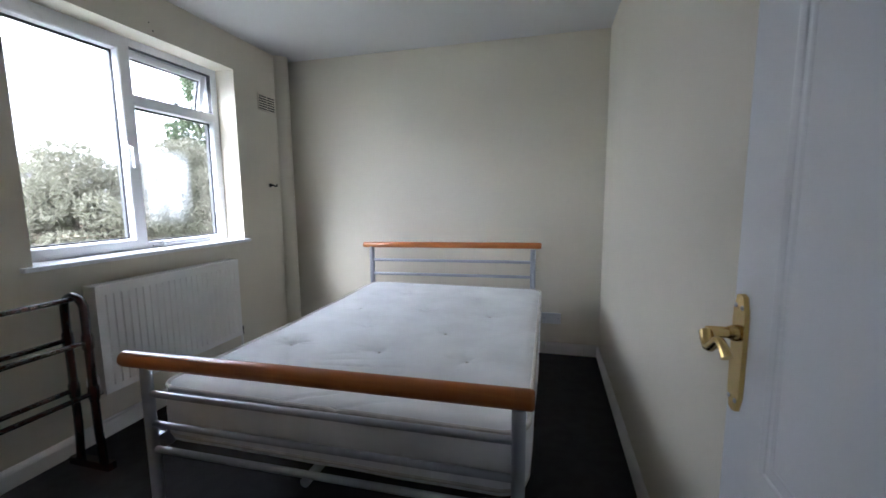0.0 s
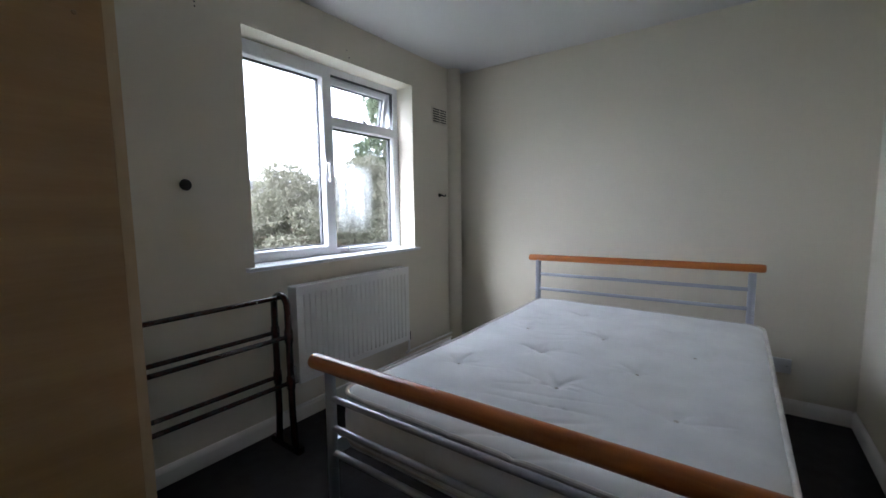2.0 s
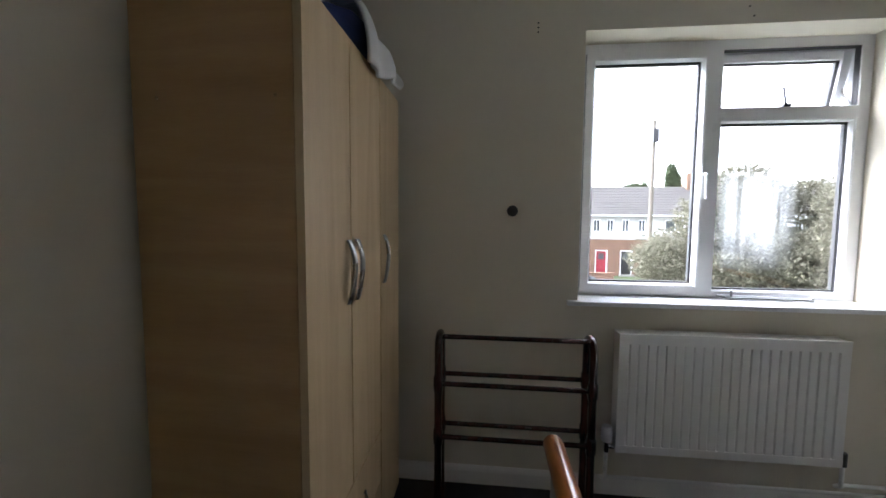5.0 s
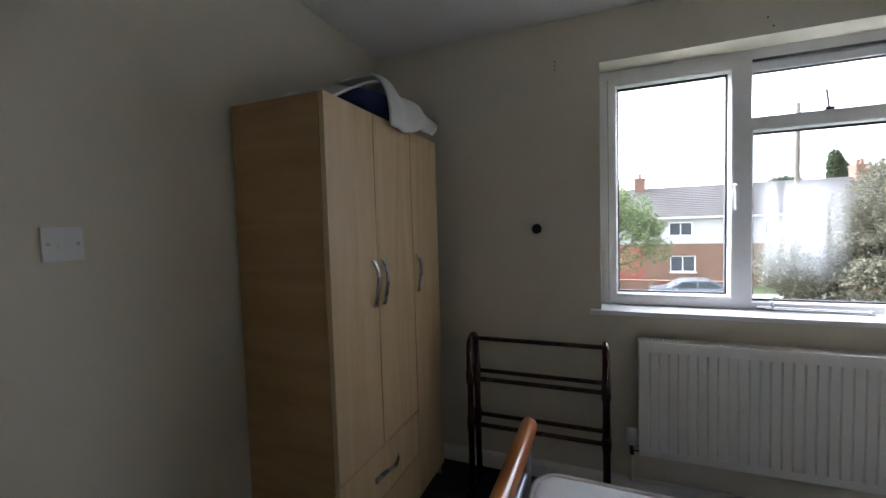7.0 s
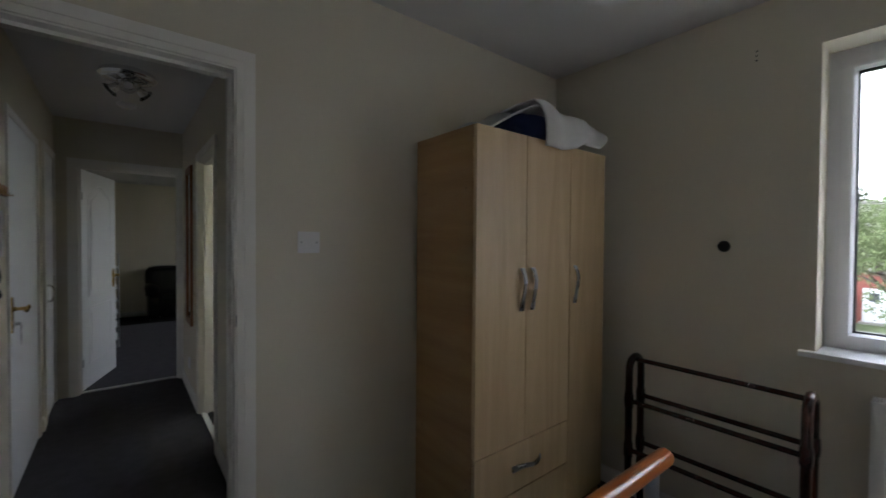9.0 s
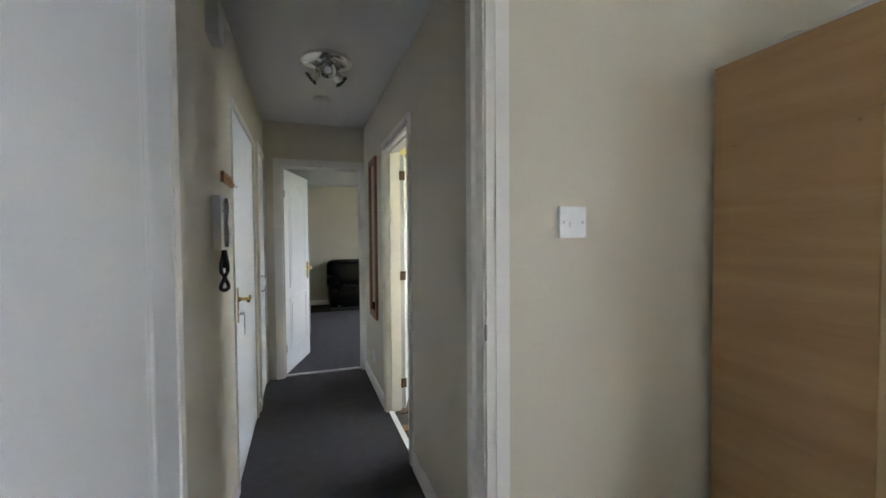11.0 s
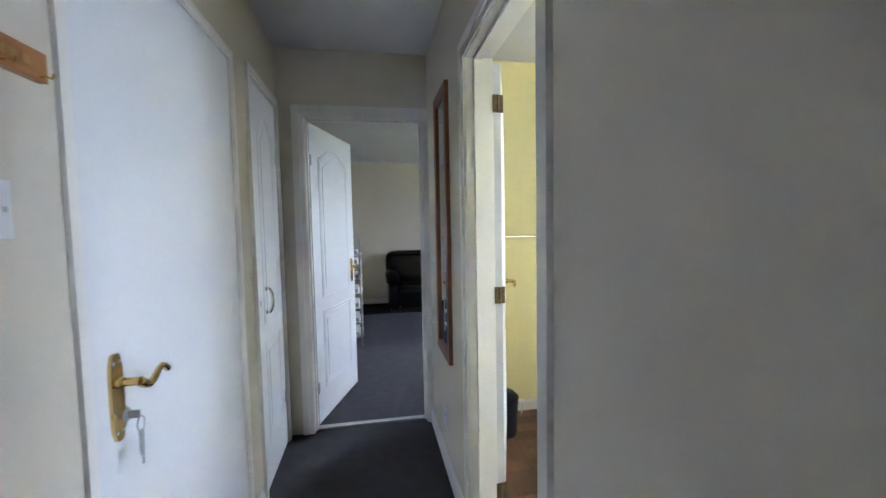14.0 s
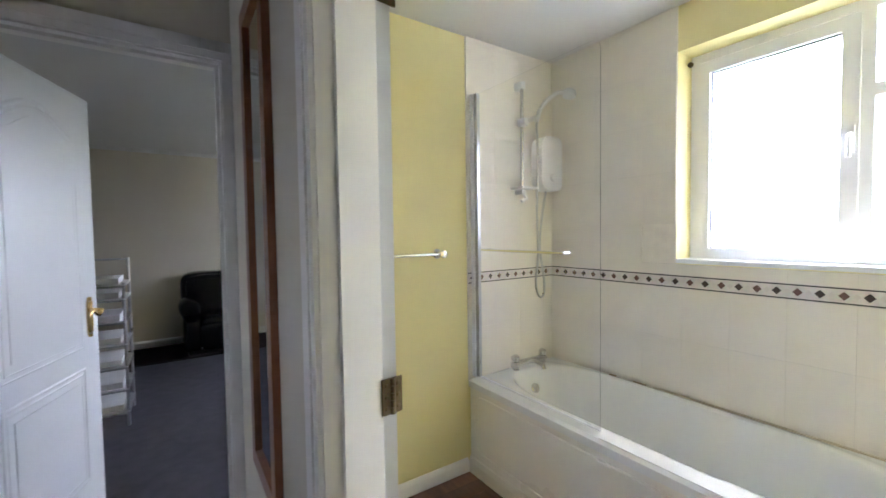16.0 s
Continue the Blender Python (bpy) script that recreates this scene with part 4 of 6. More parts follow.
def wardrobe():
    top = tagged(empty("wardrobe", ((WX0 + WX1) / 2, (WY0 + WY1) / 2, 0)), "pale birch-effect three-door wardrobe with drawers", "wardrobe")
    t, yd = 0.018, WY1 - 0.02
    # side panels take the darker foil: their shade is in the colour
    boxes("side_panel", BIRCH_SHADED, [(WX1 - t, WY0, 0, WX1, yd, WH - 0.004)], top, 0.0015)
    boxes("side_panel", BIRCH_SHADED, [(WX0, WY0, 0, WX0 + t, yd, WH - 0.004)], top, 0.0015)
    boxes("top_panel", BIRCH, [(WX0 + t, WY0, WH - 0.024, WX1 - t, yd, WH - 0.006)], top)
    boxes("back_panel", BIRCH, [(WX0 + t, WY0, 0.05, WX1 - t, WY0 + 0.005, WH - 0.024)], top)
    boxes("plinth", BIRCH, [(WX0 + t, yd - 0.05, 0, WX1 - t, yd - 0.03, 0.06)], top)
    boxes("shelf", BIRCH, [(WX0 + t, WY0 + 0.005, 0.06, WX1 - t, yd - 0.002, 0.078)], top)
    xa, xb, g = -1.303, -1.628, 0.0032
    # dividers coloured dark so that the door and drawer joints look shaded
    boxes("divider", SHADOWGAP, [(x - 0.009, yd - 0.2, 0.08, x + 0.009, yd - 0.001, WH - 0.025) for x in (xa, xb)], top)
    boxes("drawer_divider", SHADOWGAP, [(xb + 0.01, yd - 0.2, 0.486, WX1 - t, yd - 0.001, 0.504)], top)
    def front(name, x0, x1, z0, z1, handle):
        ob = tagged(boxes(name, BIRCH, [(x0 + g, yd + 0.001, z0 + g, x1 - g, WY1, z1 - g)], top, 0.002))
        bpy.context.view_layer.update()
        if name == "drawer":
            bow_handle(ob, ((x0 + x1) / 2, WY1, (z0 + z1) / 2), False)
        else:
            bow_handle(ob, (handle, WY1, 1.16))
    front("door", xa, WX1, 0.495, WH, -1.270)
    front("door", xb, xa, 0.495, WH, -1.340)
    front("door", WX0, xb, 0.065, WH, -1.663)
    front("drawer", xb, WX1, 0.285, 0.495, 0)
    front("drawer", xb, WX1, 0.065, 0.285, 0)
    bm = bmesh.new()
    for y, z in ((0.40, 0.52), (0.70, 0.36), (0.69, 1.58), (0.41, 1.58)):
        lathe(bm, [(0.0045, 0), (0.003, 0.002)], Matrix.Translation((WX1, y, z)) @ Matrix.Rotation(radians(90), 4, "Y"), 8)
    done("screw_cap", bm, EDGE, top)["kind"] = "stuff"


wardrobe()


def cloth_sheet(bm, nx, ny, f):
    g = [[bm.verts.new(f(i / nx, j / ny)) for i in range(nx + 1)] for j in range(ny + 1)]
    for j in range(ny):
        for i in range(nx):
            bm.faces.new((g[j][i], g[j][i + 1], g[j + 1][i + 1], g[j + 1][i]))


def bundle():
    top = tagged(empty("bedding_bundle", (-1.42, 0.60, WH)), "navy bag and white folded bedding on the wardrobe", "bedding")
    bm = bmesh.new()
    bmesh.ops.create_icosphere(bm, subdivisions=4, radius=1)
    for v in bm.verts:
        n = noise.noise(v.co * 1.6) * 0.22 + noise.noise(v.co * 4.5) * 0.10
        p = v.co * (1 + n)
        v.co = Vector((-1.50 + p.x * 0.25, 0.60 + p.y * 0.15, WH + 0.070 + p.z * 0.080))
        v.co.z = max(v.co.z, WH - 0.002)
    done("bag", bm, NAVY, top, smooth=True)

    def sheet(u, v):
        x = -1.40 - 0.52 * u * (1 - 0.20 * abs(2 * v - 1) ** 4) + 0.015 * math.sin(v * 6)
        ztop = WH + 0.185 - 0.060 * u ** 2.4 + 0.010 * math.sin(u * 8 + 1)
        zlow = WH - 0.035 + 0.045 * u - 0.015 * math.sin(u * 6)
        if v < 0.55:
            k = v / 0.55
            y, z = 0.40 + 0.30 * k, ztop - 0.04 * (1 - k) ** 2
        else:
            k = (v - 0.55) / 0.45
            y, z = 0.70 + 0.085 * math.sin(k * 1.57) + 0.012 * math.sin(u * 13), ztop + (zlow - ztop) * k ** 1.6
        return (x + 0.03 * (v - 0.5) * (1 - u), y, z + 0.007 * noise.noise(Vector((u * 7, v * 7, 0))))

    def flap(u, v):
        x = -1.13 - 0.30 * u
        z = WH + 0.014 + 0.145 * math.sin(u * 1.57) ** 0.8 + 0.010 * math.sin(v * 9 + u * 5)
        return (x, 0.40 + (0.20 + 0.12 * u) * v, z - 0.03 * v ** 2 * (1 - u))
    for name, fn, nx in (("white_sheet", sheet, 48), ("grey_flap", flap, 24)):
        bm = bmesh.new()
        cloth_sheet(bm, nx, 40, fn)
        ob = done(name, bm, WHITECLOTH, top, smooth=True)
        so = ob.modifiers.new("thick", "SOLIDIFY")
        so.thickness = 0.010


bundle()


# ---- bedroom: ceiling pendant ----
def pendant():
    cx, cy, zb, zt = -0.87, 1.67, 2.095, 2.27
    top = tagged(empty("pendant_lampshade", (cx, cy, HC)), "beige pleated fabric pendant lampshade hanging from the ceiling", "lamp")
    bm = bmesh.new()
    n = 96
    rings = []
    for k in range(7):
        u = k / 6
        r = 0.215 - 0.115 * u - 0.015 * math.sin(math.pi * u)
        rings.append([bm.verts.new(((r + (0.006 if i % 2 else -0.003) * (1 - 0.4 * u)) * math.cos(2 * math.pi * i / n) + cx,
                                    (r + (0.006 if i % 2 else -0.003) * (1 - 0.4 * u)) * math.sin(2 * math.pi * i / n) + cy,
                                    zb + (zt - zb) * u - (0.007 * abs(math.cos(math.pi * i / 8)) if k == 0 else 0))) for i in range(n)])
    for p, q in zip(rings, rings[1:]):
        for i in range(n):
            bm.faces.new((p[i], p[(i + 1) % n], q[(i + 1) % n], q[i]))
    ob = done("shade", bm, paint("beige_pleated_fabric", (0.52, 0.44, 0.32), 0.9, 0.08, 6, 200, 0.3), top)
    so = ob.modifiers.new("thick", "SOLIDIFY")
    so.thickness = 0.002
    bm = bmesh.new()
    tube(bm, [(cx + 0.1 * math.cos(a * math.pi / 16), cy + 0.1 * math.sin(a * math.pi / 16), zt - 0.004) for a in range(32)], 0.0025, 6, True)
    for a in range(3):
        tube(bm, [(cx, cy, zt - 0.012), (cx + 0.1 * math.cos(a * 2.094), cy + 0.1 * math.sin(a * 2.094), zt - 0.004)], 0.002, 6)
    done("wire_ring", bm, SWITCHW, top)
    bm = bmesh.new()
    lathe(bm, [(0.014, 0.03), (0.019, 0.02), (0.019, -0.03), (0.015, -0.04)], Matrix.Translation((cx, cy, zt - 0.02)), 18)
    done("lamp_holder", bm, SWITCHW, top, smooth=True)
    bm = bmesh.new()
    lathe(bm, [(0.012, 0.0), (0.014, -0.02), (0.03, -0.06), (0.026, -0.085), (0.010, -0.098)], Matrix.Translation((cx, cy, zt - 0.058)), 20)
    done("bulb", bm, FROSTBULB, top, smooth=True)
    tubes("flex", SWITCHW, [([(cx, cy, zt), (cx, cy, HC - 0.02)], 0.003)], top, 8)
    bm = bmesh.new()
    lathe(bm, [(0.038, 0), (0.038, -0.012), (0.020, -0.024), (0.006, -0.028)], Matrix.Translation((cx, cy, HC)), 28)
    done("ceiling_rose", bm, SWITCHW, top, smooth=True)


FROSTBULB = plain("frosted_bulb", (0.78, 0.77, 0.74), 0.3)
pendant()


# ---- hall ----
skirting("baseboard_hall", [(CX, YS - 0.12, CX, -0.945, 1, 0), (CX, -1.83, CX, LY, 1, 0), (XE, -0.955, XE, YS - 0.12, -1, 0), (XE, -2.13, XE, -2.065, -1, 0)])

lining("door_lining_bathroom", "x", CX + 0.003, CX - 0.103, -1.755, -1.015, 1.985, 0.026, (CX - 0.062, CX - 0.03))
casing("architrave_bathroom", "x", CX, 1, -1.729, -1.041, 1.959)
casing("architrave_bathroom_inner", "x", CX - 0.1, -1, -1.729, -1.041, 1.959)
lining("door_lining_living", "y", LY + 0.003, LY - 0.103, -0.375, 0.40, 2.015, 0.026, (LY - 0.06, LY - 0.03))
casing("architrave_living", "y", LY, 1, -0.349, 0.374, 1.989, 0.072)
casing("architrave_living_inner", "y", LY - 0.1, -1, -0.349, 0.374, 1.989, 0.072)
lining("door_lining_entrance", "x", XE - 0.003, XE + 0.1, -1.99, -1.03, 2.03, 0.03)
casing("architrave_entrance", "x", XE, -1, -1.96, -1.06, 2.0, 0.036, 0.010)
lining("door_lining_cupboard", "x", XE - 0.003, XE + 0.1, -2.74, -2.20, 2.05, 0.024)
casing("architrave_cupboard", "x", XE, -1, -2.716, -2.224, 2.026, 0.05)

front = door_leaf("door_entrance", 0.895, 1.995, "plain white painted flush entrance door, closed", 0.044, panels=False)
lever(front, 0.825, 0.985, 1, 0.022, BRASS, -1, (0.19, 0.042))
bm = bmesh.new()
lathe(bm, [(0.017, 0), (0.017, 0.006), (0.013, 0.01)], Matrix.Translation((0.80, 0.022, 0.915)) @ Matrix.Rotation(radians(-90), 4, "X"), 16)
box(bm, 0.797, 0.03, 0.907, 0.803, 0.055, 0.923)
done("lock_cylinder", bm, SATIN, front, smooth=True)
bm = bmesh.new()
tube(bm, [(0.80 + 0.014 * math.cos(a), 0.055, 0.893 + 0.016 * math.sin(a)) for a in (2 * math.pi * k / 14 for k in range(14))], 0.0016, 6, True)
box(bm, 0.790, 0.052, 0.835, 0.806, 0.055, 0.88)
box(bm, 0.794, 0.053, 0.80, 0.800, 0.0555, 0.84)
box(bm, 0.803, 0.056, 0.825, 0.812, 0.058, 0.87)
done("keys", bm, SATIN, front)
boxes("letter_plate", SWITCHW, [(0.818, 0.021, 0.80, 0.832, 0.024, 0.85)], front)
set_pose(front, XE + 0.024, -1.958, 0, 90)
boxes("weather_bead", GLOSS, [(0.9, -0.006, 0.0, 0.904, 0.0, 1.99)], front)

cup = door_leaf("door_cupboard", 0.488, 2.02, "narrow white moulded two-panel cupboard door, closed", 0.036, (1,))
bm = bmesh.new()
zc, xc = 0.952, 0.378
for dz in (0.06, -0.06):
    lathe(bm, [(0.011, 0), (0.011, 0.01), (0.006, 0.014), (0.006, 0.02)], Matrix.Translation((xc, 0.018, zc + dz)) @ Matrix.Rotation(radians(-90), 4, "X"), 12)
tube(bm, [(xc + 0.004 * math.sin(u), 0.036 + 0.022 * math.sin(u), zc + 0.06 * math.cos(u)) for u in (math.pi * k / 12 for k in range(13))], 0.008, 10)
done("handle", bm, CHROME, cup, smooth=True)
bm = bmesh.new()
lathe(bm, [(0.012, 0), (0.012, 0.006)], Matrix.Translation((0.468, 0.018, zc)) @ Matrix.Rotation(radians(-90), 4, "X"), 12)
done("escutcheon", bm, SATIN, cup)
set_pose(cup, XE + 0.016, -2.714, 0, 90)
for z in (0.3, 1.72):
    hinge(cup, (XE - 0.004, -2.700, z), Matrix.Rotation(radians(90), 4, "Z") @ Matrix.Diagonal((0.4, 1, 1, 1)), GLOSS)

lr_door = door_leaf("door_living", 0.745, 1.985, "white moulded two-panel arched door standing open into the living room")
lever(lr_door, 0.675, 0.985, 1, 0.018, BRASS)
lever(lr_door, 0.675, 0.985, -1, -0.018, BRASS)
for z in (0.25, 1.75):
    hinge(lr_door, (0.0, -0.019, z), Matrix.Rotation(radians(180), 4, "Z"), SATIN)
set_pose(lr_door, 0.378, LY - 0.104, 0, -107.5)

bath_door = door_leaf("door_bathroom", 0.685, 1.95, "white moulded two-panel door swung wide open into the bathroom")
lever(bath_door, 0.625, 0.985, 1, 0.018, BRASS)
lever(bath_door, 0.625, 0.985, -1, -0.018, BRASS)
set_pose(bath_door, CX - 0.128, -1.752, 0, -109.5)
bm_hinges = [(CX - 0.128, -1.731, z) for z in (1.788, 1.031, 0.21)]
for p in bm_hinges:
    hinge(bath_door, p, Matrix.Rotation(radians(8), 4, "Z"), OLDBRASS)

tagged(boxes("threshold_strip", plain("dull_aluminium", (0.50, 0.49, 0.48), 0.5, 0.3), [(-0.349, LY - 0.078, 0.0, 0.374, LY - 0.038, 0.010)], None, 0.002), "thin metal carpet threshold strip in the doorway", "threshold", kind="structure")
tagged(boxes("threshold_bathroom", GLOSS, [(CX - 0.045, -1.729, 0.0, CX - 0.01, -1.041, 0.008)], None, 0.003), "pale threshold bar in the bathroom doorway", "threshold", kind="structure")


PHONEW = paint("aged_white_plastic", (0.70, 0.69, 0.69), 0.45, 0.03, 6, 200, 0.02)
GREYP = plain("grey_plastic", (0.30, 0.30, 0.34), 0.5)


def intercom():
    top = tagged(empty("entry_phone", (XE, -0.66, 1.39)), "white plastic wall entry phone with a dark looped cord", "intercom")
    xf = XE
    bm = bmesh.new()
    box(bm, xf - 0.030, -0.690, 1.275, xf, -0.560, 1.495)
    done("base", bm, PHONEW, top, 0.008)
    bm = bmesh.new()
    prism(bm, [(xf - 0.028, -0.687, 1.285), (xf - 0.044, -0.687, 1.285), (xf - 0.048, -0.687, 1.34), (xf - 0.040, -0.687, 1.39), (xf - 0.048, -0.687, 1.44), (xf - 0.044, -0.687, 1.488), (xf - 0.028, -0.687, 1.488)], (0, 0.056, 0))
    done("handset", bm, PHONEW, top, 0.006)
    bm = bmesh.new()
    pts = [(xf - 0.0285, -0.626 + 0.006 * math.sin(math.pi * k / 10), 1.29 + 0.19 * k / 10) for k in range(11)]
    tube(bm, pts, 0.003, 8)
    done("handset_gap", bm, GREYP, top)
    boxes("button_line", CORD, [(xf - 0.0312, -0.610, 1.432, xf - 0.0305, -0.584, 1.436)], top)
    bm = bmesh.new()
    loop = []
    for k in range(40):
        a = k / 39
        s = math.sin(2 * math.pi * a)
        z = 1.268 - 0.155 * math.sin(math.pi * a) - 0.004
        loop.append((xf - 0.03 - 0.012 * math.sin(4 * math.pi * a), -0.606 + 0.022 * s * (1 if a < 1 else -1) * math.sin(math.pi * a) * (1.0 if abs(a - 0.5) < 0.3 else -0.6), z))
    tube(bm, loop, 0.0075, 8)
    tube(bm, [(xf - 0.03, -0.604, 1.274), (xf - 0.034, -0.606, 1.24), (xf - 0.032, -0.608, 1.20)], 0.011, 8)
    done("cord", bm, CORD, top, smooth=True)


intercom()
socket_plate("hall_switch", "x", XE, -1, -0.862, 1.355, 0.088, 0.088, "white plastic two-gang light switch", [(-0.014, 0, 0.012, 0.024), (0.014, 0, 0.012, 0.024)])


def plaque():
    top = tagged(empty("key_rack", (XE, -0.865, 1.59)), "small varnished wooden key rack with carved lettering", "key rack")
    boxes("board", PLAQUE, [(XE - 0.014, -0.99, 1.57, XE, -0.74, 1.618)], top, 0.003)
    bm = bmesh.new()
    random.seed(4)
    y = -0.955
    while y < -0.79:
        w = random.uniform(0.012, 0.03)
        box(bm, XE - 0.0152, y, 1.588, XE - 0.0138, y + w, 1.602)
        y += w + 0.008
    done("lettering_bars", bm, plain("carved_letters", (0.42, 0.24, 0.08), 0.6), top)
    bm = bmesh.new()
    for y in (-0.975, -0.90, -0.83, -0.76):
        tube(bm, [(XE - 0.012, y, 1.577), (XE - 0.03, y, 1.575), (XE - 0.034, y, 1.582)], 0.002, 6)
    done("hook", bm, BRASS, top)["kind"] = "stuff"


plaque()
tagged(boxes("door_chime", SWITCHW, [(XE - 0.045, -0.62, 2.10, XE, -0.50, 2.23)], None, 0.01), "white plastic door chime box high on the wall", "door chime")
socket_plate("hall_socket", "x", CX, 1, -2.30, 0.27, 0.086, 0.086, "white plastic single wall socket", [(0.0, 0.022, 0.012, 0.02)])
tagged(boxes("strike_plate", NICKEL, [(-0.2375, YS + 0.001, 1.06, -0.2345, YS + 0.013, 1.10)]), "dull metal strike plate on the door frame", "strike plate")


def ceiling_spots():
    cx, cy = 0.043, -1.285
    top = tagged(empty("ceiling_spotlight", (cx, cy, HC)), "chrome round ceiling fitting with three glass spotlights", "lamp")
    bm = bmesh.new()
    lathe(bm, [(0.118, 0), (0.140, -0.010), (0.147, -0.034), (0.130, -0.048), (0.07, -0.056), (0.02, -0.058)], Matrix.Translation((cx, cy, HC)), 36)
    done("base", bm, CHROME, top, smooth=True)
    for k in range(3):
        a = radians(90 + 120 * k)
        d = Vector((math.cos(a), math.sin(a), 0))
        p = Vector((cx, cy, HC - 0.04)) + d * 0.065
        tubes("arm", CHROME, [([p, p + Vector((0, 0, -0.035)), p + Vector((0, 0, -0.05)) + d * 0.01], 0.008)], top)
        m = Matrix.Translation(p + Vector((0, 0, -0.055)) + d * 0.01) @ (d * 0.8 + Vector((0, 0, -0.55))).to_track_quat("Z", "Y").to_matrix().to_4x4()
        bm = bmesh.new()
        lathe(bm, [(0.012, -0.03), (0.022, -0.02), (0.026, 0.0), (0.03, 0.02)], m, 20)
        done("lamp_holder", bm, CHROME, top, smooth=True)
        bm = bmesh.new()
        lathe(bm, [(0.024, 0.018), (0.040, 0.028), (0.046, 0.034), (0.046, 0.037), (0.040, 0.034), (0.018, 0.03)], m, 24)
        done("shade", bm, glass_material("spot_glass", 0.1) if k == 0 else bpy.data.materials["spot_glass"], top, smooth=True)
        bm = bmesh.new()
        lathe(bm, [(0.02, 0.02), (0.021, 0.028), (0.012, 0.034)], m, 16)
        done("bulb", bm, SWITCHW, top, smooth=True)


ceiling_spots()
smoke = tagged(empty("smoke_alarm", (0.045, -2.03, HC)), "white round plastic smoke alarm on the ceiling", "smoke alarm")
bm = bmesh.new()
lathe(bm, [(0.058, 0), (0.060, -0.006), (0.055, -0.022), (0.040, -0.034), (0.018, -0.036)], Matrix.Translation((0.045, -2.03, HC)), 30)
done("body", bm, SWITCHW, smoke, smooth=True)
bm = bmesh.new()
lathe(bm, [(0.018, -0.0355), (0.018, -0.040), (0.012, -0.041)], Matrix.Translation((0.045, -2.03, HC)), 18)
tube(bm, [(0.045 + 0.042 * math.cos(a), -2.03 + 0.042 * math.sin(a), HC - 0.0325) for a in (2 * math.pi * k / 24 for k in range(24))], 0.0015, 6, True)
done("test_button", bm, GROUT, smoke)


def hall_mirror():
    y0, y1, z0, z1 = -2.42, -2.075, 0.632, 1.995
    top = tagged(empty("wall_mirror", (CX, (y0 + y1) / 2, z0)), "tall mirror in a reddish pine frame on the wall", "mirror")
    bm = bmesh.new()
    w = 0.05
    for (p0, p1, q0, q1) in ((y0, y0 + w, z0, z1), (y1 - w, y1, z0, z1), (y0 + w, y1 - w, z0, z0 + w), (y0 + w, y1 - w, z1 - w, z1)):
        box(bm, CX + 0.001, p0, q0, CX + 0.020, p1, q1)
    done("frame", bm, FRAMEWOOD, top, 0.006)
    boxes("mirror_glass", MIRROR, [(CX + 0.002, y0 + w - 0.005, z0 + w - 0.005, CX + 0.010, y1 - w + 0.005, z1 - w + 0.005)], top)


hall_mirror()

# ---- living room ----
skirting("baseboard_living", [(LRX0, LRY, LRX1, LRY, 0, 1), (LRX1, LRY, LRX1, LY - 0.1, -1, 0)])
bm = bmesh.new()
prism(bm, [(LRX0, LRY, HC - 0.02), (LRX0, LRY + 0.05, HC - 0.02), (LRX0, LRY + 0.03, HC - 0.035), (LRX0, LRY + 0.010, HC - 0.050), (LRX0, LRY, HC - 0.056)], (LRX1 - LRX0, 0, 0))
tagged(done("coving", bm, CEIL), "white plaster coving round the ceiling", "coving", kind="structure")
tagged(boxes("rug", paint("dark_brown_rug", (0.018, 0.014, 0.013), 0.95, 0.3, 8, 400, 0.8, spec=0.1), [(-1.9, -6.98, 0.001, 0.75, -6.22, 0.012)], None, 0.004), "dark brown rug strip along the wall", "rug")


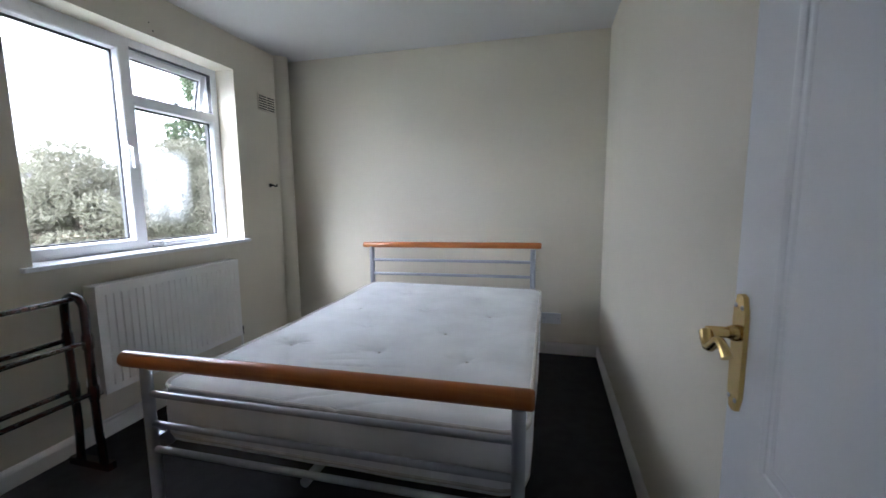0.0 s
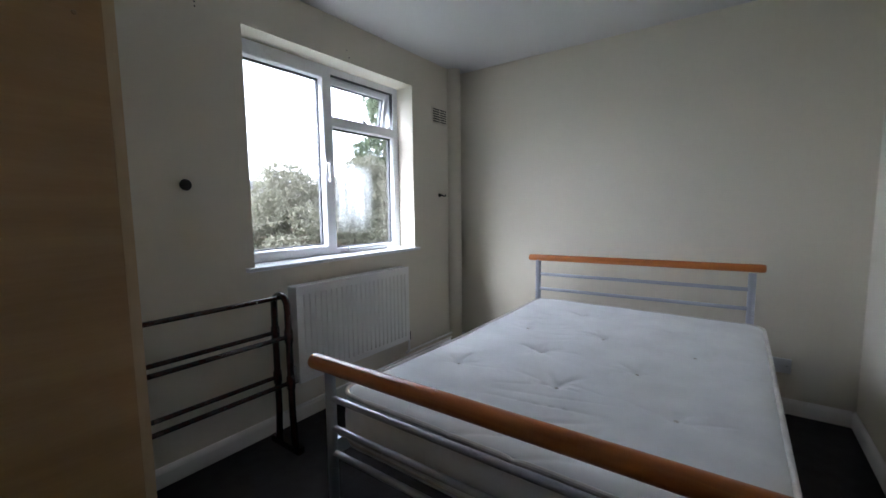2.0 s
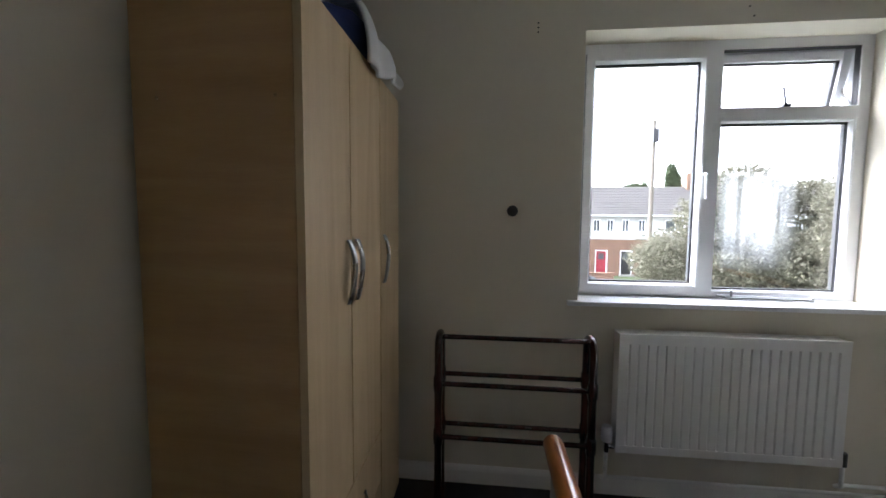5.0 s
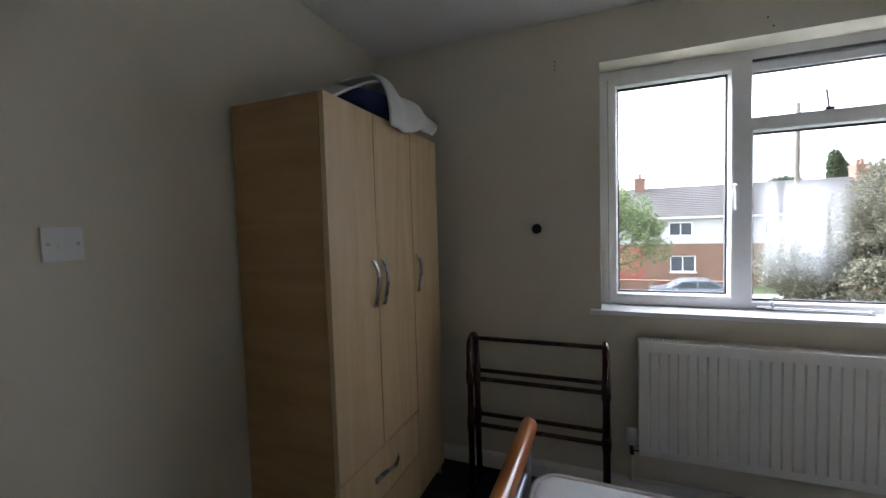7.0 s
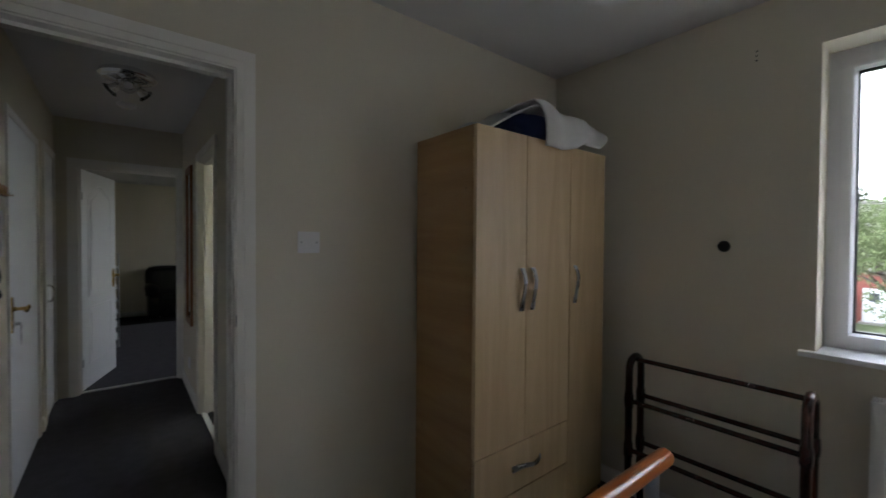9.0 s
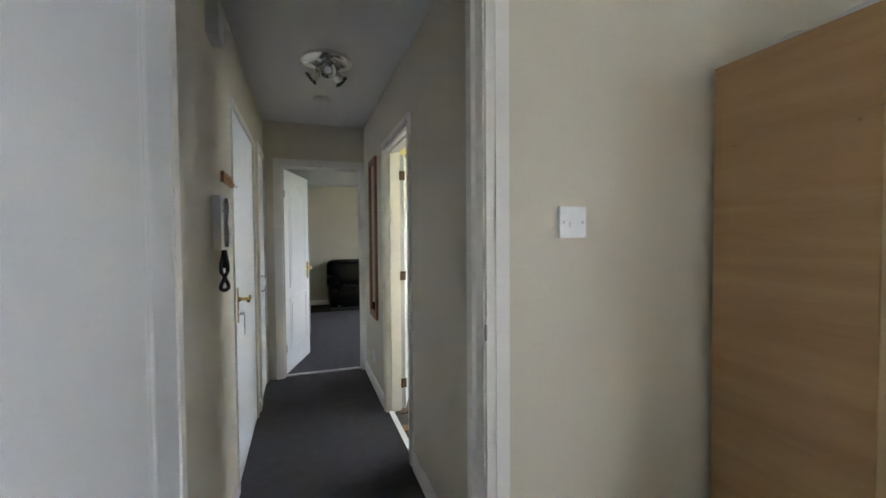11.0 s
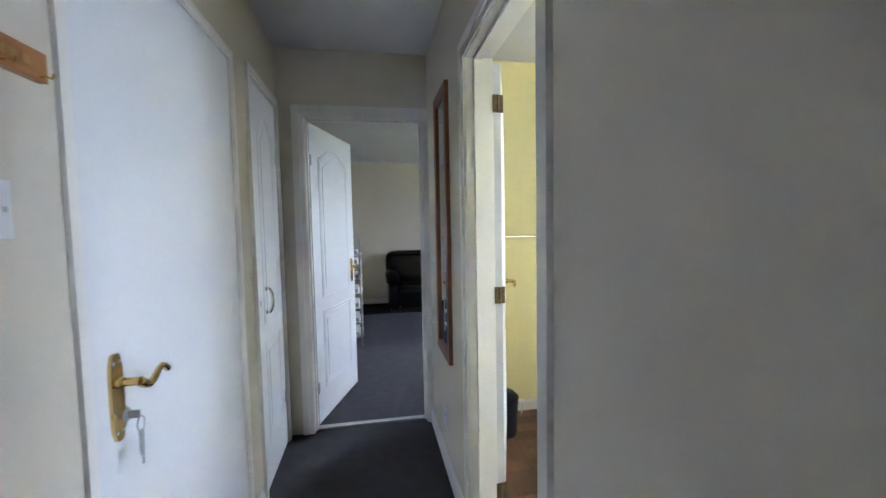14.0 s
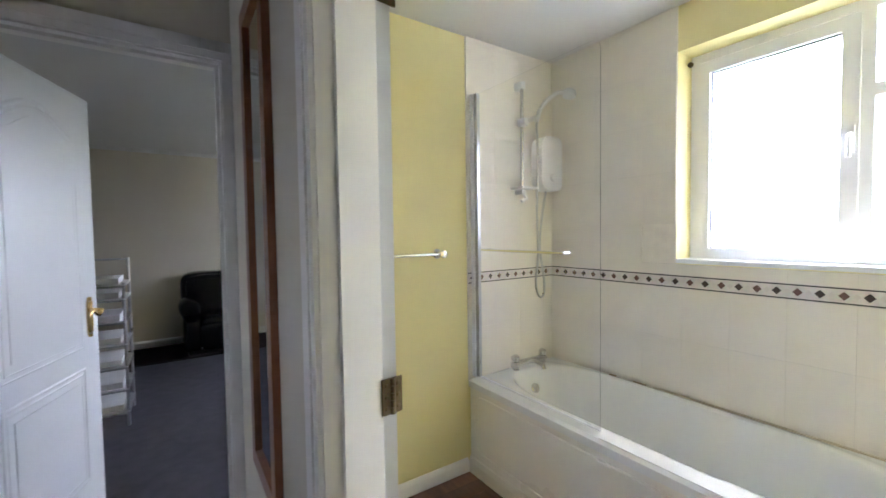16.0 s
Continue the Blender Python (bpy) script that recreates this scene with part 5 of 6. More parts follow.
def armchair():
    cx, cy = -0.685, -6.62
    top = tagged(empty("armchair", (cx, cy, 0.012)), "black leather recliner armchair with padded arms", "armchair")
    def pad(name, lo, hi, bev, lump):
        bm = bmesh.new()
        box(bm, *lo, *hi)
        bmesh.ops.subdivide_edges(bm, edges=bm.edges, cuts=7, use_grid_fill=True)
        c, half = (Vector(lo) + Vector(hi)) / 2, (Vector(hi) - Vector(lo)) / 2
        for v in bm.verts:
            d = v.co - c
            q = Vector((d.x / half.x, d.y / half.y, d.z / half.z))
            k = (abs(q.x) ** 8 + abs(q.y) ** 8 + abs(q.z) ** 8) ** (1 / 8)
            q = q / max(k, 1e-6) * max(abs(q.x), abs(q.y), abs(q.z))
            q *= 1 + lump * noise.noise(v.co * 6)
            v.co = c + Vector((q.x * half.x, q.y * half.y, q.z * half.z))
        return done(name, bm, LEATHER, top, smooth=True)
    pad("seat", (cx - 0.285, cy - 0.22, 0.20), (cx + 0.285, cy + 0.37, 0.455), 0, 0.03)
    pad("footrest", (cx - 0.285, cy + 0.30, 0.06), (cx + 0.285, cy + 0.39, 0.37), 0, 0.02)
    for s in (-1, 1):
        pad("arm", (cx + s * 0.355 - 0.085, cy - 0.36, 0.04), (cx + s * 0.355 + 0.085, cy + 0.36, 0.50), 0, 0.02)
        bm = bmesh.new()
        path = [(cx + s * 0.365, cy - 0.30, 0.555), (cx + s * 0.368, cy - 0.05, 0.565), (cx + s * 0.370, cy + 0.18, 0.555), (cx + s * 0.368, cy + 0.32, 0.525), (cx + s * 0.362, cy + 0.385, 0.465), (cx + s * 0.358, cy + 0.39, 0.40)]
        tube(bm, path, 0.1, 18, radii=[0.085, 0.105, 0.115, 0.110, 0.090, 0.045], squash=0.72)
        for v in bm.verts:
            v.co += Vector((1, 1, 1)) * 0.006 * noise.noise(v.co * 11)
        done("arm_pad", bm, LEATHER, top, smooth=True)
    pad("backrest", (cx - 0.455, cy - 0.42, 0.30), (cx + 0.455, cy - 0.14, 0.90), 0, 0.025)
    pad("back_cushion", (cx - 0.40, cy - 0.24, 0.41), (cx + 0.40, cy - 0.03, 0.875), 0, 0.05)
    boxes("base", BLACK, [(cx - 0.40, cy - 0.33, 0.012, cx + 0.40, cy + 0.30, 0.07)], top, 0.01)


armchair()


def shelf_stand():
    x0, x1, y0, y1 = 0.12, 0.46, -5.05, -4.65
    top = tagged(empty("glass_shelf_unit", (0.29, -4.85, 0)), "grey metal shelf stand with frosted glass shelves", "shelf unit")
    for x in (x0, x1):
        for y in (y0, y1):
            tall = 1.18 if y == y0 else 1.02
            tubes("post", SATIN, [([(x, y, 0), (x, y, tall)], 0.010)], top)
    for z in (1.17,):
        tubes("rail", SATIN, [([(x0, y0, z), (x1, y0, z)], 0.008)], top)
    for z in (0.10, 0.26, 0.42, 0.58, 0.74, 0.90, 1.00):
        boxes("shelf", FROST, [(x0 - 0.01, y0 - 0.01, z, x1 + 0.01, y1 + 0.01, z + 0.008)], top, 0.002)
        tubes("rail", SATIN, [([(x0, y1, z - 0.008), (x1, y1, z - 0.008)], 0.006), ([(x0, y0, z - 0.008), (x0, y1, z - 0.008)], 0.006), ([(x1, y0, z - 0.008), (x1, y1, z - 0.008)], 0.006)], top, 8)
        for k in range(1):
            boxes("tray", WHITECLOTH, [(x0 + 0.03, y0 + 0.03, z + 0.009, x1 - 0.03, y1 - 0.02, z + 0.05)], top, 0.01)


shelf_stand()


# ---- bathroom ----
skirting("baseboard_bathroom", [(-1.52, BY, CX - 0.1, BY, 0, 1)], 0.075)


def bathroom_window():
    y0, y1, z0, z1, c0, c1 = -2.05, -0.85, 1.172, 2.185, BX - 0.20, BX - 0.13
    top = tagged(empty("window_bathroom", (c0, -1.45, z0)), "white upvc bathroom window with obscure glass", "window", kind="structure")
    ym = -1.438
    bm = bmesh.new()
    frame_bars(bm, c0, c1, y0, y1, z0 + 0.004, z1, 0.040)
    box(bm, c0, ym - 0.020, z0 + 0.044, c1, ym + 0.024, z1 - 0.040)
    box(bm, c0, ym + 0.024, 1.822, c1, y1 - 0.040, 1.868)
    done("frame", bm, UPVC, top, 0.005)
    bm = bmesh.new()
    frame_bars(bm, c1 - 0.04, c1 + 0.014, y0 + 0.037, ym - 0.014, z0 + 0.020, z1 - 0.048, 0.052)
    done("sash", bm, UPVC, top, 0.005)
    boxes("pane", FROST, [(c1 - 0.02, y0 + 0.070, z0 + 0.054, c1 - 0.014, ym - 0.046, z1 - 0.080)], top).visible_shadow = False
    boxes("pane", FROST, [(c1 - 0.04, ym + 0.024, z0 + 0.044, c1 - 0.034, y1 - 0.040, 1.822)], top).visible_shadow = False
    boxes("pane", FROST, [(c1 - 0.04, ym + 0.024, 1.868, c1 - 0.034, y1 - 0.040, z1 - 0.040)], top).visible_shadow = False
    bm = bmesh.new()
    frame_bars(bm, c1 - 0.012, c1 - 0.006, y0 + 0.082, ym - 0.060, z0 + 0.066, z1 - 0.094, 0.010)
    done("gasket", bm, SEAL, top)
    bm = bmesh.new()
    box(bm, c1 + 0.012, ym - 0.046, 1.62, c1 + 0.026, ym - 0.024, 1.72)
    tube(bm, [(c1 + 0.024, ym - 0.035, 1.69), (c1 + 0.044, ym - 0.035, 1.685), (c1 + 0.046, ym - 0.035, 1.60)], 0.008, 8)
    done("latch", bm, UPVC, top, 0.003)
    boxes("sill", GLOSS, [(c1, y0, z0 + 0.002, BX + 0.006, y1, z0 + 0.022)], top, 0.004)
    bm = bmesh.new()
    lathe(bm, [(0.012, 0), (0.012, 0.012), (0.006, 0.02)], Matrix.Translation((BX - 0.10, y0 + 0.012, z1 - 0.045)) @ Matrix.Rotation(radians(90), 4, "Y"), 12)
    done("blind_bracket", bm, OLDBRASS, top)


bathroom_window()


def bath_tub():
    x0, x1, y0, y1, zr = BX + 0.012, -1.522, BY + 0.014, -1.13, 0.528
    top = tagged(empty("bathtub", ((x0 + x1) / 2, (y0 + y1) / 2, 0)), "white acrylic bathtub with a plain cream side panel", "bathtub")
    nx, ny = 56, 120
    w, l = x1 - x0, y1 - y0
    bm = bmesh.new()
    g = []
    for j in range(ny + 1):
        row = []
        for i in range(nx + 1):
            u, v = i / nx, j / ny
            x, y = x0 + u * w, y0 + v * l
            ax, ay = (u - 0.46) / 0.395, (v - 0.5) / 0.452
            q = (abs(ax) ** 3.2 + abs(ay) ** 3.2) ** (1 / 3.2)
            s = min(max((1.0 - q) / 0.22, 0), 1)
            s = s * s * (3 - 2 * s)
            z = zr - 0.385 * s - 0.02 * max(0, 1 - q) * v
            edge = min(u, 1 - u) * w
            edge = min(edge, min(v, 1 - v) * l)
            z -= 0.012 * max(0, 1 - edge / 0.014) ** 2
            z += 0.004 * math.exp(-((q - 1.07) / 0.05) ** 2)
            row.append(bm.verts.new((x, y, z)))
        g.append(row)
    for j in range(ny):
        for i in range(nx):
            bm.faces.new((g[j][i], g[j][i + 1], g[j + 1][i + 1], g[j + 1][i]))
    for line in ([g[j][nx] for j in range(ny + 1)], [r for r in g[ny]]):
        low = [bm.verts.new((v.co.x, v.co.y, zr - 0.045)) for v in line]
        for i in range(len(line) - 1):
            bm.faces.new((line[i], line[i + 1], low[i + 1], low[i]))
    done("tub", bm, ENAMEL, top, smooth=True)
    bm = bmesh.new()
    box(bm, x1 - 0.03, y0, 0.0, x1 - 0.012, y1, zr - 0.04)
    done("side_panel", bm, PANELW, top, 0.004)
    bm = bmesh.new()
    prism(bm, [(x1 - 0.012, y0, 0), (x1 + 0.002, y0, 0), (x1 + 0.002, y0, 0.06), (x1 - 0.004, y0, 0.085), (x1 - 0.012, y0, 0.09)], (0, l, 0))
    done("plinth", bm, PANELW, top)
    bm = bmesh.new()
    pa, pb, za, zb_, r = y0 + 0.05, y1 - 0.05, 0.13, zr - 0.085, 0.06
    line = []
    for cy, cz, a0 in ((pb - r, zb_ - r, 0), (pa + r, zb_ - r, 90), (pa + r, za + r, 180), (pb - r, za + r, 270)):
        line += [(x1 - 0.012, cy + r * math.cos(radians(a0 + 15 * k)), cz + r * math.sin(radians(a0 + 15 * k))) for k in range(7)]
    tube(bm, line, 0.006, 8, True)
    done("panel_moulding", bm, PANELW, top, smooth=True)
    boxes("sealant", plain("perished_sealant", (0.30, 0.22, 0.14), 0.6), [(x0 + 0.001, -2.40, zr - 0.006, x0 + 0.010, -2.36, zr + 0.004), (x0 + 0.001, -2.26, zr - 0.006, x0 + 0.010, -2.19, zr + 0.004)], top)
    boxes("old_sealant", plain("yellowed_sealant", (0.55, 0.48, 0.36), 0.5), [(x0 + 0.001, -2.15, zr - 0.006, x0 + 0.012, -1.3, zr + 0.006)], top, 0.002)
    boxes("end_panel", PANELW, [(x0, y1 - 0.02, 0.0, x1 - 0.012, y1 - 0.002, zr - 0.04)], top, 0.003)
    bm = bmesh.new()
    lathe(bm, [(0.030, 0), (0.030, 0.006), (0.022, 0.010), (0.016, 0.008)], Matrix.Translation((-1.905, y0 + 0.132, 0.43)) @ Matrix.Rotation(radians(-60), 4, "X"), 20)
    done("overflow", bm, CHROME, top, smooth=True)
    # mixer tap on the rim
    tx = -1.945
    bm = bmesh.new()
    for dx in (-0.115, 0.115):
        lathe(bm, [(0.024, 0), (0.024, 0.006), (0.016, 0.01), (0.016, 0.045), (0.020, 0.05)], Matrix.Translation((tx + dx, y0 + 0.05, zr - 0.004)), 16)
        lathe(bm, [(0.020, 0), (0.024, 0.006), (0.024, 0.028), (0.014, 0.036)], Matrix.Translation((tx + dx, y0 + 0.05, zr + 0.05)), 12)
    tube(bm, [(tx - 0.135, y0 + 0.05, zr + 0.03), (tx + 0.135, y0 + 0.05, zr + 0.03)], 0.021, 14)
    tube(bm, [(tx, y0 + 0.05, zr + 0.032), (tx, y0 + 0.11, zr + 0.040), (tx, y0 + 0.16, zr + 0.030), (tx, y0 + 0.165, zr + 0.012)], 0.014, 12)
    done("mixer_tap", bm, CHROME, top, smooth=True)
    bm = bmesh.new()
    box(bm, x1 - 0.045, -2.00, zr - 0.001, x1 - 0.012, y0 + 0.87 + 0.78, zr + 0.004)
    done("seal_strip", bm, ENAMEL, top, 0.001)


bath_tub()


def bath_screen():
    top = tagged(empty("bath_screen", (-1.58, BY, 0.53)), "clear glass bath screen with white aluminium profile", "bath screen")
    x = -1.572
    boxes("wall_profile", UPVC, [(x - 0.018, BY + 0.006, 0.535, x + 0.018, BY + 0.035, 2.085)], top, 0.003)
    boxes("hinge_profile", SATIN, [(x - 0.010, BY + 0.036, 0.54, x + 0.010, BY + 0.060, 2.085)], top, 0.003)
    bm = bmesh.new()
    a, b, r = BY + 0.058, -2.02, 0.05
    out = [(x - 0.001, a, 0.548), (x - 0.001, b, 0.548)]
    for k in range(9):
        t = radians(90 * k / 8)
        out.append((x - 0.001, b - r + r * math.cos(t), 2.08 - r + r * math.sin(t)))
    out.append((x - 0.001, a, 2.08))
    prism(bm, out, (0.002, 0, 0))
    done("glass", bm, GLASS, top).visible_shadow = False
    tubes("seal", UPVC, [([(x, a, 0.542), (x, b, 0.542)], 0.006)], top, 8)
    tubes("towel_bar", CHROME, [([(x + 0.045, -2.70, 1.245), (x + 0.045, -2.16, 1.245)], 0.006), ([(x - 0.01, -2.68, 1.245), (x + 0.045, -2.68, 1.245)], 0.007), ([(x - 0.01, -2.18, 1.245), (x + 0.045, -2.18, 1.245)], 0.007)], top)


bath_screen()


def shower():
    top = tagged(empty("electric_shower", (-2.13, BY, 1.74)), "white electric shower unit with riser rail and hose", "shower")
    yb = BY + 0.009
    bm = bmesh.new()
    out = []
    for cx, cz, a0 in ((0.028, 0.095, 0), (-0.028, 0.095, 90), (-0.028, -0.095, 180), (0.028, -0.095, 270)):
        for k in range(7):
            t = radians(a0 + 15 * k)
            out.append((-2.125 + cx + 0.068 * math.cos(t), yb, 1.75 + cz + 0.070 * math.sin(t)))
    prism(bm, out, (0, 0.085, 0))
    done("body", bm, SWITCHW, top, 0.028, smooth=True, segments=4)
    bm = bmesh.new()
    lathe(bm, [(0.026, 0), (0.026, 0.012), (0.020, 0.018)], Matrix.Translation((-2.125, yb + 0.084, 1.665)) @ Matrix.Rotation(radians(-90), 4, "X"), 20)
    done("dial", bm, SWITCHW, top, smooth=True)
    boxes("badge", SATIN, [(-2.150, yb + 0.084, 1.645, -2.135, yb + 0.0865, 1.652)], top)
    xr = -1.905
    tubes("riser_rail", CHROME, [([(xr, yb + 0.045, 1.58), (xr, yb + 0.045, 2.20)], 0.0105)], top)
    for z in (1.58, 2.19):
        boxes("rail_bracket", SWITCHW, [(xr - 0.016, yb, z - 0.02, xr + 0.016, yb + 0.06, z + 0.02)], top, 0.006)
    bm = bmesh.new()
    cloth = [(xr - 0.06, yb + 0.02, 1.585), (xr + 0.07, yb + 0.02, 1.585), (xr + 0.07, yb + 0.12, 1.585), (xr - 0.06, yb + 0.12, 1.585)]
    prism(bm, cloth, (0, 0, 0.012))
    tube(bm, [(xr, yb + 0.05, 1.58), (xr - 0.01, yb + 0.07, 1.53), (xr + 0.03, yb + 0.07, 1.515)], 0.012, 8)
    done("soap_dish", bm, SWITCHW, top, 0.004)
    bm = bmesh.new()
    box(bm, xr - 0.02, yb + 0.028, 1.955, xr + 0.02, yb + 0.085, 1.995)
    tube(bm, [(xr, yb + 0.06, 1.975), (xr - 0.055, yb + 0.11, 2.0)], 0.014, 10)
    done("holder", bm, SWITCHW, top, 0.005)
    bm = bmesh.new()
    pts = [(xr - 0.055, yb + 0.11, 1.975), (xr - 0.07, yb + 0.12, 2.04), (xr - 0.11, yb + 0.14, 2.10), (xr - 0.17, yb + 0.16, 2.145), (xr - 0.22, yb + 0.18, 2.155)]
    tube(bm, pts, 0.013, 12)
    m = Matrix.Translation((xr - 0.245, yb + 0.19, 2.15)) @ Matrix.Rotation(radians(-18), 4, "Y")
    lathe(bm, [(0.014, 0.022), (0.034, 0.012), (0.040, -0.004), (0.038, -0.022)], m, 20)
    done("shower_head", bm, SWITCHW, top, smooth=True)
    bm = bmesh.new()
    hose = [(xr - 0.055, yb + 0.11, 1.97), (xr - 0.06, yb + 0.11, 1.75), (xr - 0.075, yb + 0.09, 1.45), (xr - 0.115, yb + 0.06, 1.20), (xr - 0.105, yb + 0.05, 1.03), (xr - 0.135, yb + 0.05, 0.94), (xr - 0.175, yb + 0.05, 0.955), (xr - 0.175, yb + 0.05, 1.06), (xr - 0.14, yb + 0.05, 1.25), (xr - 0.165, yb + 0.05, 1.45), (-2.11, yb + 0.045, 1.60)]
    smooth_pts = []
    for i in range(len(hose) - 1):
        p0, p1, p2, p3 = (Vector(hose[max(0, min(len(hose) - 1, i + d))]) for d in (-1, 0, 1, 2))
        for k in range(6):
            t = k / 6
            smooth_pts.append(0.5 * ((2 * p1) + (p2 - p0) * t + (2 * p0 - 5 * p1 + 4 * p2 - p3) * t * t + (3 * p1 - p0 - 3 * p2 + p3) * t ** 3))
    tube(bm, smooth_pts, 0.007, 8)
    done("hose", bm, SATIN, top, smooth=True)


shower()


def towel_bar():
    top = tagged(empty("towel_rail", (-1.1, BY, 1.235)), "chrome towel rail on the yellow wall", "towel rail")
    tubes("bar", CHROME, [([(-0.80, BY + 0.06, 1.228), (-1.33, BY + 0.06, 1.228)], 0.008)], top)
    for x in (-0.82, -1.33):
        bm = bmesh.new()
        lathe(bm, [(0.026, 0), (0.026, 0.008), (0.014, 0.014), (0.014, 0.06), (0.020, 0.066), (0.020, 0.074), (0.012, 0.078)], Matrix.Translation((x, BY, 1.228)) @ Matrix.Rotation(radians(-90), 4, "X"), 16)
        done("mount", bm, CHROME, top, smooth=True)


towel_bar()


def pedal_bin():
    cx, cy = -0.80, -2.56
    top = tagged(empty("waste_bin", (cx, cy, 0)), "small black pedal bin with a wire handle", "bin")
    bm = bmesh.new()
    lathe(bm, [(0.085, 0), (0.088, 0.01), (0.095, 0.22), (0.098, 0.225)], Matrix.Translation((cx, cy, 0)), 24)
    done("body", bm, BLACK, top, smooth=True)
    bm = bmesh.new()
    lathe(bm, [(0.099, 0.225), (0.099, 0.235), (0.07, 0.262), (0.02, 0.27)], Matrix.Translation((cx, cy, 0)), 24)
    done("lid", bm, BLACK, top, smooth=True)
    tubes("wire_handle", SATIN, [([(cx - 0.10, cy, 0.20)] + [(cx - 0.10 - 0.02 * math.sin(a), cy + 0.05 * math.cos(a), 0.12 + 0.06 * math.sin(a)) for a in (0.2, 0.8, 1.5, 2.2, 2.9)], 0.003)], top, 6)


pedal_bin()


# ---- outside ----
GZ = -3.4
GRASS = paint("lawn", (0.06, 0.085, 0.03), 0.95, 0.35, 1.5, 60, 0.8)
ASPHALT = paint("asphalt", (0.055, 0.055, 0.058), 0.9, 0.2, 0.8, 60, 0.5)
PAVING = paint("concrete_paving", (0.30, 0.29, 0.27), 0.9, 0.12, 1.0, 40, 0.3)
BRICK = paint("orange_brick", (0.17, 0.10, 0.068), 0.9, 0.18, 1.5, 30, 0.4)
REDPAINT = paint("red_masonry_paint", (0.25, 0.075, 0.058), 0.8, 0.08, 1.0, 60, 0.2)
RENDER = paint("white_render", (0.42, 0.41, 0.395), 0.85, 0.06, 0.8, 60, 0.3)
ROOF = paint("brown_roof_tile", (0.07, 0.064, 0.06), 0.9, 0.2, 1.0, 20, 0.4)
REDDOOR = plain("red_door_paint", (0.25, 0.015, 0.03), 0.4)
DARKGLASS = paint("dark_window_glass", (0.06, 0.07, 0.08), 0.08, 0.1, 1.0, 20, 0.0)
BARK = wood("bark", (0.05, 0.04, 0.03), (0.12, 0.10, 0.08), 0.95, 4.0, (3, 3, 1), 0.0)
POLEWOOD = wood("weathered_pole", (0.09, 0.078, 0.064), (0.17, 0.145, 0.12), 0.9, 3.0, (6, 6, 0.5), 0.0)
CARPAINT = paint("silver_blue_car_paint", (0.25, 0.29, 0.35), 0.25, 0.03, 2, 200, 0.0, metal=0.5, coat=0.6)
TYRE = plain("tyre_rubber", (0.02, 0.02, 0.02), 0.8)


def leaf_material(name, dark, light):
    m, n, l, b = base_material(name)
    geo = n.new("ShaderNodeNewGeometry")
    ramp = n.new("ShaderNodeValToRGB")
    ramp.color_ramp.elements[0].color, ramp.color_ramp.elements[1].color = (*dark, 1), (*light, 1)
    l.new(geo.outputs["Random Per Island"], ramp.inputs[0])
    l.new(ramp.outputs[0], b.inputs["Base Color"])
    b.inputs["Roughness"].default_value = 0.9
    b.inputs["Specular IOR Level"].default_value = 0.06
    thin, mix = n.new("ShaderNodeBsdfTranslucent"), n.new("ShaderNodeMixShader")
    mix.inputs[0].default_value = 0.42
    l.new(ramp.outputs[0], thin.inputs["Color"])
    l.new(b.outputs[0], mix.inputs[1]), l.new(thin.outputs[0], mix.inputs[2])
    l.new(mix.outputs[0], n["Material Output"].inputs["Surface"])
    return m


tagged(boxes("ground", GRASS, [(-900, -900, GZ - 0.3, 900, 900, GZ)]), "grass and garden ground around the houses", "ground", kind="structure")
tagged(boxes("road", ASPHALT, [(-28.0, -300, GZ - 0.1, -21.5, 300, GZ + 0.004)]), "grey asphalt street in front of the houses", "road", kind="structure")
tagged(boxes("pavement", PAVING, [(-30.0, -300, GZ - 0.1, -28.0, 300, GZ + 0.12), (-21.5, -300, GZ - 0.1, -19.6, 300, GZ + 0.12)], None, 0.02), "concrete pavement with raised kerbs", "pavement", kind="structure")


